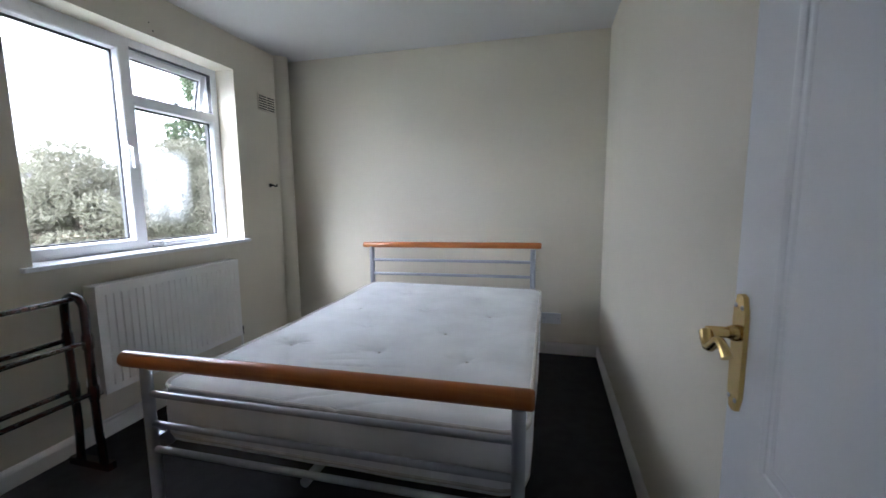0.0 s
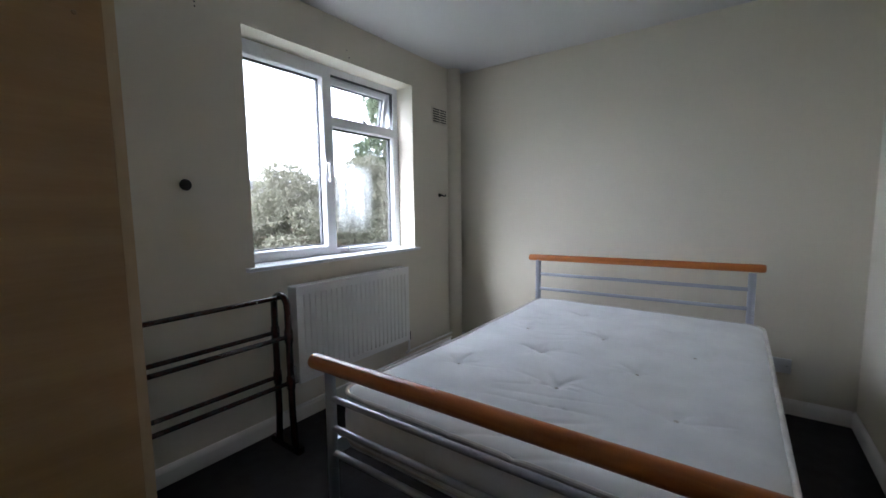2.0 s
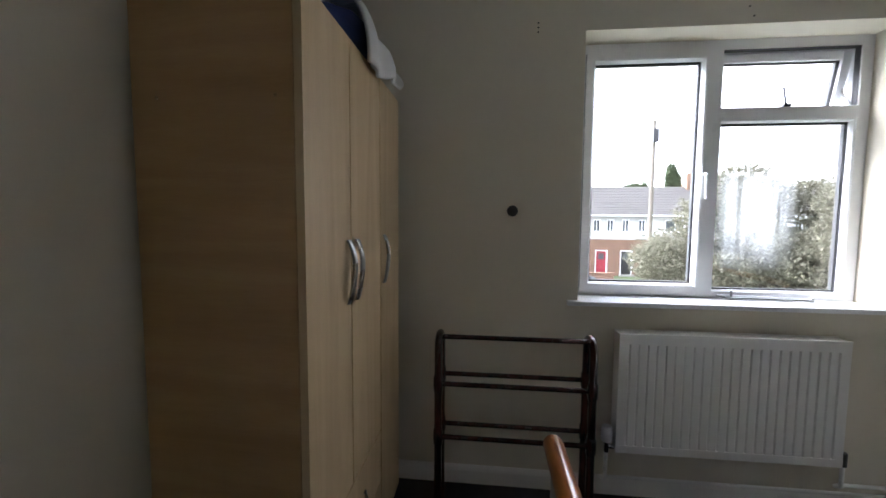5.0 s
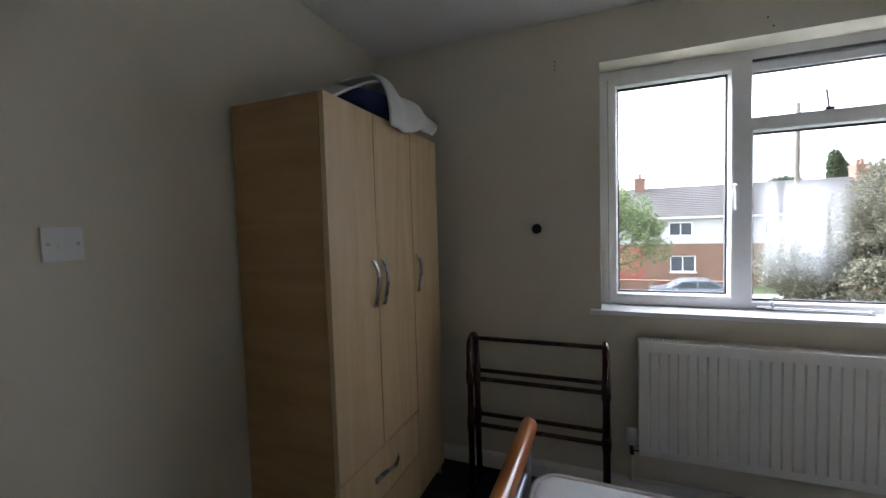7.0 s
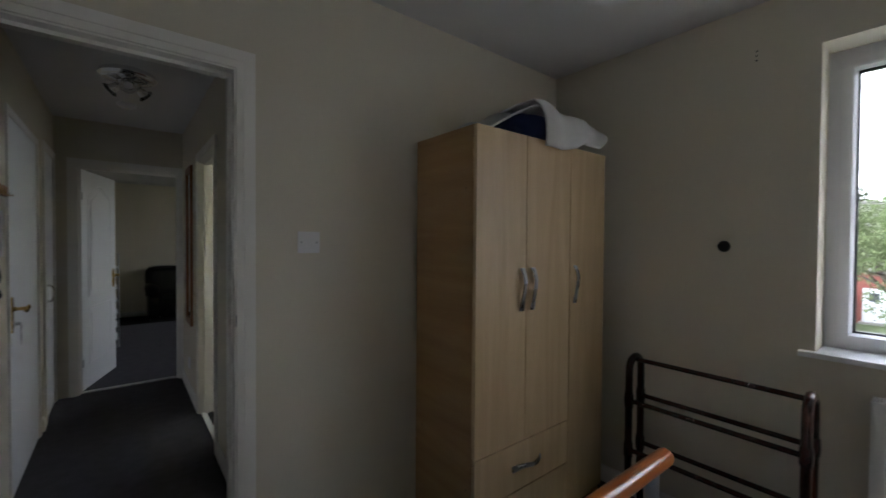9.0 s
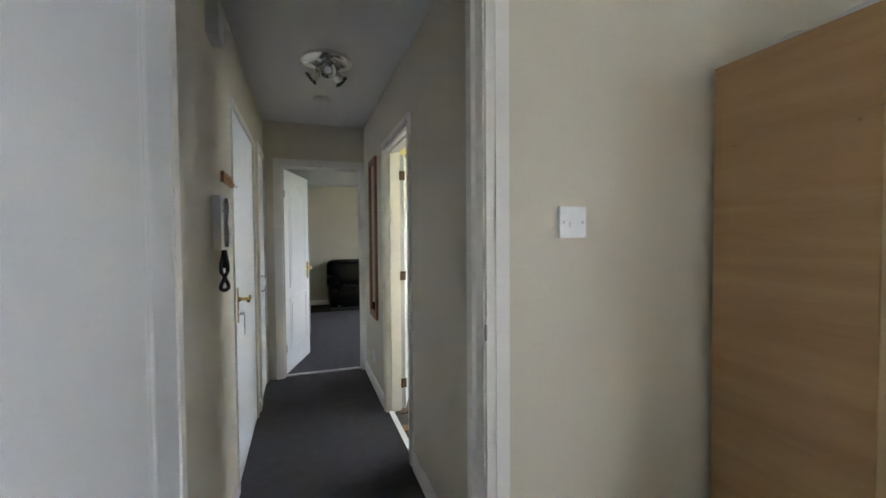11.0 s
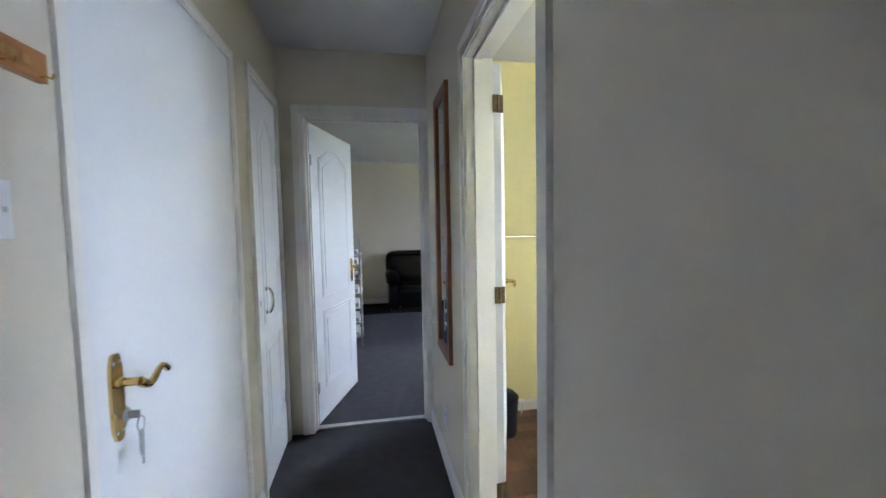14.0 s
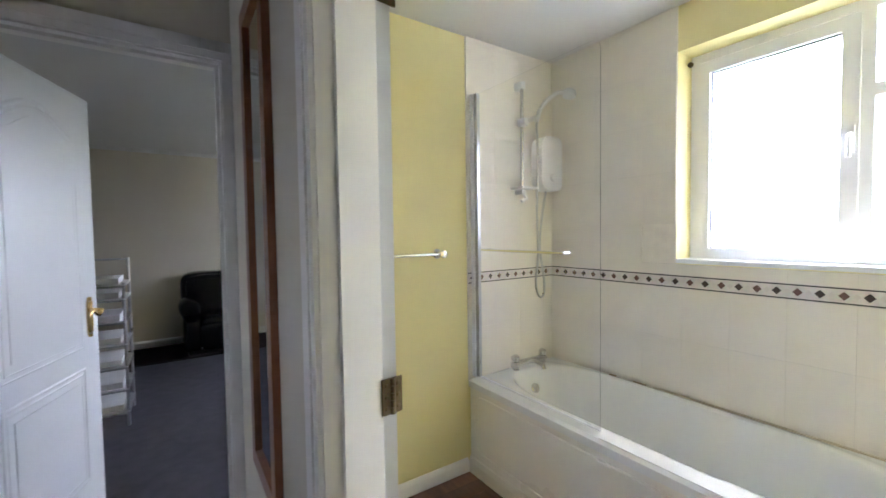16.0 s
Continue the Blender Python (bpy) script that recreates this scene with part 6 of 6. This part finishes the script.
def terrace_house(y0, w, ground, upper, door_mat, kind, stack=True):
    """A two-storey terraced house: brick or painted below, render above, pitched tiled roof."""
    xf, xb, ze, zs, zr = -35.0, -42.0, GZ + 5.1, GZ + 3.05, GZ + 7.6
    top = tagged(empty("terraced_house", (xf, y0 + w / 2, GZ)), "two-storey terraced house with white upper storey and tiled roof", "house", "terraced houses across the street")
    y1 = y0 + w
    fd, fw, fs1, fs2, fb = kind
    dy, wy = y0 + w * fd, y0 + w * fw
    d0, d1 = (dy - 0.5, dy + 0.5)
    lows = [(d0, d1, GZ, GZ + 2.15), (wy - 0.85, wy + 0.85, GZ + 0.9, GZ + 2.15)]
    ups = [(y0 + w * q - r, y0 + w * q + r, GZ + 3.65, GZ + 4.7) for q, r in ((fs1, 0.3), (fs2, 0.3), (fb, 0.8))]
    for name, z0, z1, holes, mat in (("wall", GZ, zs, lows, ground), ("wall", zs, ze, ups, upper)):
        ob = wall(name, "x", xf if z0 == GZ else xf + 0.03, xf - 0.25, y0, y1, z0, z1, holes, mat)
        for key in ("category", "kind", "label"):
            del ob[key]
        ob.parent, ob.matrix_parent_inverse = top, top.matrix_world.inverted()
    boxes("rear_wall", ground, [(xb, y0, GZ, xf - 0.26, y1, ze)], top)
    bm = bmesh.new()
    xm = (xf + xb) / 2
    prism(bm, [(xf + 0.35, y0, ze - 0.05), (xm, y0, zr), (xb - 0.35, y0, ze - 0.05)], (0, w, 0))
    done("roof", bm, ROOF, top)
    bm = bmesh.new()
    n = 17
    for i in range(n):
        a, b = i / n, (i + 1) / n
        xa, za = xf + 0.37 + (xm - xf - 0.35) * a, ze - 0.03 + (zr - ze + 0.05) * a
        xc, zc = xf + 0.37 + (xm - xf - 0.35) * b, ze - 0.03 + (zr - ze + 0.05) * b
        prism(bm, [(xa, y0, za), (xa, y0, za + 0.05), (xc, y0, zc + 0.012), (xc, y0, zc)], (0, w, 0))
    done("tile_courses", bm, ROOF, top)["kind"] = "stuff"
    boxes("gutter", UPVC, [(xf + 0.33, y0, ze - 0.12, xf + 0.45, y1, ze - 0.02)], top)
    if stack:
        bm = bmesh.new()
        box(bm, xm - 0.5, y1 - 0.5, zr - 0.6, xm + 0.5, y1 + 0.3, zr + 0.9)
        box(bm, xm - 0.55, y1 - 0.55, zr + 0.72, xm + 0.55, y1 + 0.35, zr + 0.9)
        for k in (-0.25, 0.25):
            lathe(bm, [(0.13, 0), (0.11, 0.4)], Matrix.Translation((xm + k, y1 - 0.1, zr + 0.9)), 10)
        done("chimney", bm, BRICK, top)
    for a, b, z0, z1 in lows[1:] + ups:
        bm = bmesh.new()
        frame_bars(bm, xf - 0.16, xf - 0.08, a, b, z0, z1, 0.08)
        box(bm, xf - 0.15, (a + b) / 2 - 0.03, z0 + 0.08, xf - 0.09, (a + b) / 2 + 0.03, z1 - 0.08)
        done("window_frame", bm, UPVC, top)
        boxes("window_pane", DARKGLASS, [(xf - 0.14, a + 0.05, z0 + 0.05, xf - 0.12, b - 0.05, z1 - 0.05)], top)
        boxes("sill", UPVC, [(xf - 0.05, a - 0.06, z0 - 0.08, xf + 0.08, b + 0.06, z0 - 0.005)], top)
    boxes("front_door", door_mat, [(xf - 0.16, d0 + 0.09, GZ, xf - 0.11, d1 - 0.09, GZ + 2.05)], top)
    bm = bmesh.new()
    for p, q, r, s in ((d0, d0 + 0.09, GZ, GZ + 2.15), (d1 - 0.09, d1, GZ, GZ + 2.15), (d0 + 0.09, d1 - 0.09, GZ + 2.05, GZ + 2.15)):
        box(bm, xf - 0.18, p, r, xf - 0.04, q, s)
    done("door_frame", bm, UPVC, top)
    boxes("door_light", DARKGLASS, [(xf - 0.115, dy - 0.22, GZ + 1.35, xf - 0.105, dy + 0.22, GZ + 1.85)], top)
    boxes("door_step", PAVING, [(xf, d0 - 0.1, GZ, xf + 0.4, d1 + 0.1, GZ + 0.12)], top)
    bm = bmesh.new()
    for k in range(5):
        a, b = y0 + 0.1 + k * (w - 0.2) / 5, y0 + 0.1 + (k + 1) * (w - 0.2) / 5
        if not (a < dy < b):
            box(bm, -30.6, a, GZ, -30.35, b, GZ + 0.75)
            box(bm, -30.65, a - 0.04, GZ + 0.75, -30.3, b + 0.04, GZ + 0.83)
    done("garden_wall", bm, BRICK, top)
    return top


LEFT_HAND, RIGHT_HAND = (0.12, 0.42, 0.10, 0.28, 0.64), (0.84, 0.36, 0.78, 0.93, 0.34)
for i in range(5, 14):
    low, door, plan = BRICK, UPVC if i % 3 else BLACK, RIGHT_HAND if i % 2 == 0 else LEFT_HAND
    if i == 5:
        low, plan = REDPAINT, (0.25, 0.60, 0.10, 0.28, 0.64)
    elif i == 6:
        door = REDDOOR
    elif i == 7:
        door = BLACK
    terrace_house(-2.6 - 7.2 * 5 + 7.2 * i, 7.2, low, RENDER, door, plan, i % 2 == 1)


def leaf_cloud(bm, blobs, count, size, seed):
    """Small two-quad leaves scattered in the shells of uneven blobs (centre, radii)."""
    rng = random.Random(seed)
    total = sum(b[1][0] * b[1][1] for b in blobs)
    for c, r in blobs:
        for _ in range(int(count * r[0] * r[1] / total)):
            d = Vector((rng.gauss(0, 1), rng.gauss(0, 1), rng.gauss(0, 1))).normalized()
            k = rng.uniform(0.55, 1.0) ** 0.5 * (1 + 0.28 * noise.noise(d * 2.3 + Vector(c)))
            p = Vector(c) + Vector((d.x * r[0], d.y * r[1], d.z * r[2])) * k
            a = Vector((rng.gauss(0, 1), rng.gauss(0, 1), rng.gauss(0, 1))).normalized()
            b = a.orthogonal().normalized()
            s = size * rng.uniform(0.6, 1.4)
            n = a.cross(b) * s * 0.25
            v = [bm.verts.new(p + q) for q in (-a * s, b * s * 0.45 + n, a * s, -b * s * 0.45 + n)]
            bm.faces.new(v)


def tree(name, label, place, height, blobs, count, size, leaf, seed, trunk=0.16, category="tree"):
    top = tagged(empty(name, place), label, category)
    rng = random.Random(seed)
    bm = bmesh.new()
    x, y, z = place
    pts = [(x + 0.1 * math.sin(k), y + 0.1 * math.cos(k * 1.3), z + height * k / 6) for k in range(7)]
    tube(bm, pts, trunk, 10, radii=[trunk * (1.25 - 0.16 * k) for k in range(7)])
    for c, r in blobs[::max(1, len(blobs) // 30)]:
        s = Vector(pts[2 + rng.randrange(3)])
        e = Vector(c)
        tube(bm, [s, (s + e) / 2 + Vector((rng.uniform(-.2, .2), rng.uniform(-.2, .2), 0.1)), e], 0.05, 6, radii=[trunk * 0.5, trunk * 0.3, trunk * 0.1])
    done("trunk", bm, BARK, top, smooth=True)
    bm = bmesh.new()
    leaf_cloud(bm, blobs, count, size, seed)
    done("foliage", bm, leaf, top)["kind"] = "stuff"
    return top


def blob_set(x, y, z, w, h, n, seed, r=0.42):
    rng = random.Random(seed)
    out = []
    for _ in range(n):
        a, d = rng.uniform(0, 6.28), rng.uniform(0.1, 0.75) * w
        k = rng.uniform(0.3, 0.6) * r * 2
        out.append(((x + d * math.cos(a), y + d * math.sin(a), z + rng.uniform(0.15, 0.9) * h), (w * k, w * k, h * k * 0.8)))
    return out


def drooping_crown(x, y, z, w, h, n, seed):
    """Small clumps over a broad dome, hanging lower towards its edge, with gaps between."""
    rng = random.Random(seed)
    out = []
    for _ in range(n):
        a, d = rng.uniform(0, 6.28), math.sqrt(rng.uniform(0.02, 1.0))
        r = rng.uniform(0.40, 0.85)
        top = h * (1 - 0.55 * d ** 2.2)
        out.append(((x + d * w * math.cos(a), y + d * w * math.sin(a), z + top - rng.random() ** 1.6 * h * 0.50), (r, r, r * rng.uniform(0.8, 1.1))))
    return out


def mound(x, y, z, w, h, n, seed):
    """Blobs filling a rounded bush from the ground to an uneven top."""
    rng = random.Random(seed)
    out = []
    for _ in range(n):
        a, d = rng.uniform(0, 6.28), math.sqrt(rng.random()) * w
        r = rng.uniform(0.38, 0.68)
        ztop = h * (1 - 0.16 * (d / w) ** 2) - r * rng.uniform(0.7, 1.2)
        zc = ztop - (h - 1.2) * rng.random() ** 1.4 * 0.9
        out.append(((x + d * math.cos(a), y + d * math.sin(a), z + zc), (r, r, r * 0.85)))
    return out


LEAF_OLIVE = leaf_material("olive_leaves", (0.118, 0.114, 0.080), (0.178, 0.170, 0.130))
LEAF_GREEN = leaf_material("fresh_green_leaves", (0.112, 0.150, 0.066), (0.186, 0.224, 0.116))
LEAF_DARK = leaf_material("dark_ivy_leaves", (0.045, 0.060, 0.034), (0.10, 0.122, 0.070))
for k, (px, py, w, h, n, cnt) in enumerate(((-9.6, 6.8, 1.5, 6.15, 44, 28000), (-8.6, 8.0, 1.6, 6.35, 44, 28000), (-8.1, 9.5, 1.7, 5.2, 30, 11000), (-9.9, 5.9, 1.1, 5.0, 24, 9000), (-9.2, 4.9, 0.8, 3.3, 18, 8000), (-7.6, 11.2, 2.0, 5.0, 30, 8000))):
    tree("garden_shrub", "large olive-green garden shrub beyond the window", (px, py, GZ), h * 0.7, mound(px, py, GZ, w, h, n, k + 3), int(cnt * 1.5), 0.044, LEAF_OLIVE, k + 20, 0.07, "shrub")
tree("street_tree", "rounded green street tree across the road", (-25.5, 1.25, GZ), 4.6, drooping_crown(-25.5, 1.1, GZ + 2.1, 3.6, 4.6, 120, 9), 17000, 0.095, LEAF_GREEN, 5, 0.17)
tree("ivy_clad_tree", "tall dark ivy-clad tree in the garden", (-13.4, 14.3, GZ), 12.0, [((-13.4 + 0.4 * math.sin(k * 2), 14.3 + 0.4 * math.cos(k * 3), GZ + 3.0 + k * 0.85), (0.7 + 0.25 * (k % 3), 0.7 + 0.3 * (k % 2), 0.8)) for k in range(12)], 11000, 0.10, LEAF_DARK, 8, 0.2)
for k, (px, py, w, h) in enumerate(((-52, 23.2, 2.0, 9.8), (-55, 20.0, 3.0, 8.6), (-54, -3.6, 4.0, 10.4), (-56, -18, 6.0, 9.6), (-55, 45, 6, 9.0))):
    tree("distant_tree", "dark distant tree behind the rooftops", (px, py, GZ), h * 0.7, blob_set(px, py, GZ + h * 0.3, w * 0.7, h * 0.75, 12, k + 40), 8000, 0.20, LEAF_DARK, k + 60, 0.2)


def telegraph_pole():
    x, y = -20.3, 8.82
    top = tagged(empty("telegraph_pole", (x, y, GZ)), "weathered wooden telegraph pole with a junction box", "pole")
    bm = bmesh.new()
    lathe(bm, [(0.125, 0), (0.10, 5), (0.08, 9.3), (0.025, 9.36)], Matrix.Translation((x, y, GZ)), 14)
    done("pole", bm, POLEWOOD, top, smooth=True)
    boxes("junction_box", SEAL, [(x + 0.09, y - 0.12, GZ + 8.3, x + 0.28, y + 0.12, GZ + 8.9)], top, 0.02)
    tubes("step_bolt", SATIN, [([(x, y - 0.28, GZ + 7.6), (x, y + 0.28, GZ + 7.6)], 0.012)], top, 6)


telegraph_pole()


def parked_car():
    x, y, z = -26.6, 6.2, GZ + 0.004
    top = tagged(empty("parked_car", (x, y, z)), "silver-blue hatchback car parked at the kerb", "car")
    side = [(-2.05, 0.35), (-2.08, 0.62), (-1.95, 0.86), (-1.1, 0.98), (-0.45, 1.40), (0.95, 1.44), (1.75, 1.0), (2.02, 0.88), (2.06, 0.40), (1.75, 0.24), (-1.8, 0.24)]
    bm = bmesh.new()
    prism(bm, [(x - 0.85, y + a, z + b) for a, b in side], (1.7, 0, 0))
    done("body", bm, CARPAINT, top, 0.09, smooth=True, segments=3)
    bm = bmesh.new()
    glass = [(-0.98, 0.99), (-0.42, 1.34), (0.90, 1.37), (1.48, 1.02)]
    prism(bm, [(x + 0.852, y + a, z + b) for a, b in glass], (0.006, 0, 0))
    prism(bm, [(x - 0.858, y + a, z + b) for a, b in glass], (0.006, 0, 0))
    done("side_windows", bm, DARKGLASS, top)
    boxes("door_pillar", CARPAINT, [(x + 0.855, y + 0.2, z + 0.95, x + 0.864, y + 0.28, z + 1.38)], top)
    for sx in (-0.78, 0.78):
        for sy in (-1.3, 1.28):
            bm = bmesh.new()
            lathe(bm, [(0.20, -0.1), (0.31, -0.1), (0.32, -0.06), (0.32, 0.06), (0.31, 0.1), (0.20, 0.1)], Matrix.Translation((x + sx, y + sy, z + 0.32)) @ Matrix.Rotation(radians(90), 4, "Y"), 24)
            w = done("wheel", bm, TYRE, top, smooth=True)
            bm = bmesh.new()
            lathe(bm, [(0.19, -0.09), (0.205, 0), (0.19, 0.09)], Matrix.Translation((x + sx, y + sy, z + 0.32)) @ Matrix.Rotation(radians(90), 4, "Y"), 16)
            bpy.context.view_layer.update()
            done("rim", bm, SATIN, w)
    boxes("lamp", REDPAINT, [(x + 0.70, y + 1.98, z + 0.75, x + 0.83, y + 2.05, z + 0.92)], top)


parked_car()


def parked_van():
    x, y, z = -33.2, -2.9, GZ
    top = tagged(empty("parked_van", (x, y, z)), "white panel van parked beside the end house", "van")
    side = [(-2.1, 0.35), (-2.12, 1.75), (-2.0, 1.92), (0.75, 1.92), (1.35, 1.25), (2.05, 1.0), (2.12, 0.45), (1.9, 0.3), (-1.9, 0.3)]
    bm = bmesh.new()
    prism(bm, [(x + a, y - 0.85, z + b) for a, b in side], (0, 1.7, 0))
    done("body", bm, plain("white_van_paint", (0.62, 0.63, 0.64), 0.3), top, 0.08, smooth=True, segments=3)
    bm = bmesh.new()
    prism(bm, [(x + 0.86, y - 0.72, z + 1.84), (x + 1.36, y - 0.78, z + 1.30), (x + 1.36, y + 0.78, z + 1.30), (x + 0.86, y + 0.72, z + 1.84)], (0.04, 0, 0.04))
    for s in (-0.858, 0.852):
        prism(bm, [(x + 0.15, y + s, z + 1.3), (x + 1.2, y + s, z + 1.3), (x + 0.75, y + s, z + 1.78), (x + 0.15, y + s, z + 1.78)], (0, 0.006, 0))
    done("windows", bm, DARKGLASS, top)
    boxes("bumper", BLACK, [(x + 2.05, y - 0.8, z + 0.35, x + 2.16, y + 0.8, z + 0.58)], top, 0.02)
    for sx in (-1.3, 1.35):
        for sy in (-0.78, 0.78):
            bm = bmesh.new()
            lathe(bm, [(0.20, -0.1), (0.31, -0.1), (0.32, -0.06), (0.32, 0.06), (0.31, 0.1), (0.20, 0.1)], Matrix.Translation((x + sx, y + sy, z + 0.32)) @ Matrix.Rotation(radians(90), 4, "X"), 24)
            done("wheel", bm, TYRE, top, smooth=True)


parked_van()


# ---- pieces of walls and floors ----
def piece(name, mesh, parent, m):
    ob = new(name, mesh)
    ob.parent, ob.matrix_parent_inverse = parent, parent.matrix_world.inverted()
    ob.matrix_basis = m
    return ob


def mesh_of(name, lo, hi, material, bevel=0.001):
    bm = bmesh.new()
    box(bm, *lo, *hi)
    ob = done(name, bm, material, bevel=bevel)
    me = ob.data
    bpy.data.objects.remove(ob)
    return me


def tiling():
    """Cream wall tiles over the bath, with a diamond border row."""
    TW, TH, G = 0.2, 0.25, 0.0005
    zb0, zb1 = 1.052, 1.118
    backing_a = tagged(boxes("tiling_shower_wall", GROUT, [(BX, BY, 0.50, -1.53, BY + 0.003, HC)]), "cream glazed wall tiles with a diamond border", "tiles", kind="structure")
    backing_b = tagged(boxes("tiling_window_wall", GROUT, [(BX, BY + 0.003, 0.50, BX + 0.003, -2.052, HC), (BX, -2.052, 0.50, BX + 0.003, -0.70, 1.170)]), "cream glazed wall tiles under the bath window", "tiles", kind="structure")
    meshes = {}

    def tile(parent, along, u0, u1, z0, z1):
        w, h = round(u1 - u0, 3), round(z1 - z0, 3)
        if w < 0.012 or h < 0.012:
            return
        key = (along, w, h)
        if key not in meshes:
            meshes[key] = mesh_of("tile", (0, 0, 0), (w - G, 0.006, h - G) if along == "x" else (0.006, w - G, h - G), TILE, 0.0005)
        piece("tile", meshes[key], parent, Matrix.Translation((u0, BY + 0.003, z0) if along == "x" else (BX + 0.003, u0, z0)))

    rows = [(zb0 - TH, zb0), (zb0 - 2 * TH, zb0 - TH), (0.505, zb0 - 2 * TH)]
    z = zb1
    while z < HC - 0.01:
        rows.append((z, min(z + TH, HC)))
        z += TH
    for z0, z1 in rows:
        u = -1.53
        while u > BX + 0.02:
            tile(backing_a, "x", max(u - TW, BX + 0.01), u, z0, z1)
            u -= TW
        u = BY + 0.01
        while u < -0.72:
            e = min(u + TW, -0.70)
            if z0 < 1.16 and z1 > 1.170:
                tile(backing_b, "y", u, e, z0, 1.170 if e > -2.05 else z1)
            elif z1 <= 1.172:
                tile(backing_b, "y", u, e, z0, z1)
            elif u < -2.055:
                tile(backing_b, "y", u, min(e, -2.052), z0, z1)
            u += TW
    bandw = paint("border_tile_glaze", (0.70, 0.66, 0.62), 0.2, 0.12, 14, 60, 0.03)
    line = plain("border_dark_line", (0.03, 0.025, 0.025), 0.3)
    dia_a, dia_b = plain("border_diamond_dark", (0.05, 0.03, 0.03), 0.3), plain("border_diamond_russet", (0.13, 0.06, 0.05), 0.3)

    def diamond(along, r, mat):
        bm = bmesh.new()
        pts = [(0, -r), (r, 0), (0, r), (-r, 0)]
        if along == "x":
            prism(bm, [(a, 0, b) for a, b in pts], (0, 0.0015, 0))
        else:
            prism(bm, [(0, a, b) for a, b in pts], (0.0015, 0, 0))
        ob = done("diamond", bm, mat)
        me = ob.data
        bpy.data.objects.remove(ob)
        return me

    for along, parent, u0, u1 in (("x", backing_a, BX + 0.01, -1.53), ("y", backing_b, BY + 0.012, -0.70)):
        def bar(name, mat, z0, z1, d0, d1):
            return boxes(name, mat, [(u0, BY + d0, z0, u1, BY + d1, z1) if along == "x" else (BX + d0, u0, z0, BX + d1, u1, z1)], parent)
        strip = bar("border_strip", bandw, zb0, zb1, 0.003, 0.0095)
        for z in (zb0 + 0.003, zb1 - 0.008):
            bar("border_line", line, z, z + 0.005, 0.0095, 0.0105)
        big = [diamond(along, 0.016, dia_a), diamond(along, 0.016, dia_b)]
        small = diamond(along, 0.012, plain("border_diamond_pale", (0.62, 0.57, 0.53), 0.3))
        k, u = 0, u1 - 0.03
        while u > u0 + 0.02:
            mid = (zb0 + zb1) / 2
            place = lambda q: Matrix.Translation((q, BY + 0.0092, mid) if along == "x" else (BX + 0.0092, q, mid))
            piece("diamond", big[k % 2], parent, place(u))
            if u - 0.033 > u0:
                piece("pale_diamond", small, parent, place(u - 0.033))
            u -= 0.066
            k += 1


tiling()


def laminate():
    random.seed(7)
    lengths = (0.28, 0.36, 0.44)
    meshes = [mesh_of("plank", (0, 0, -0.006), (L, 0.0945, 0.0), LAMINATE, 0.0008) for L in lengths]
    y = BY + 0.003
    while y < -0.80:
        x = CX - 0.025 - random.uniform(0.0, 0.3)
        while x > -1.56:
            k = random.randrange(3)
            x -= lengths[k] + 0.001
            piece("plank", meshes[k], bath_floor, Matrix.Translation((x, y, 0)))
        y += 0.0955


laminate()
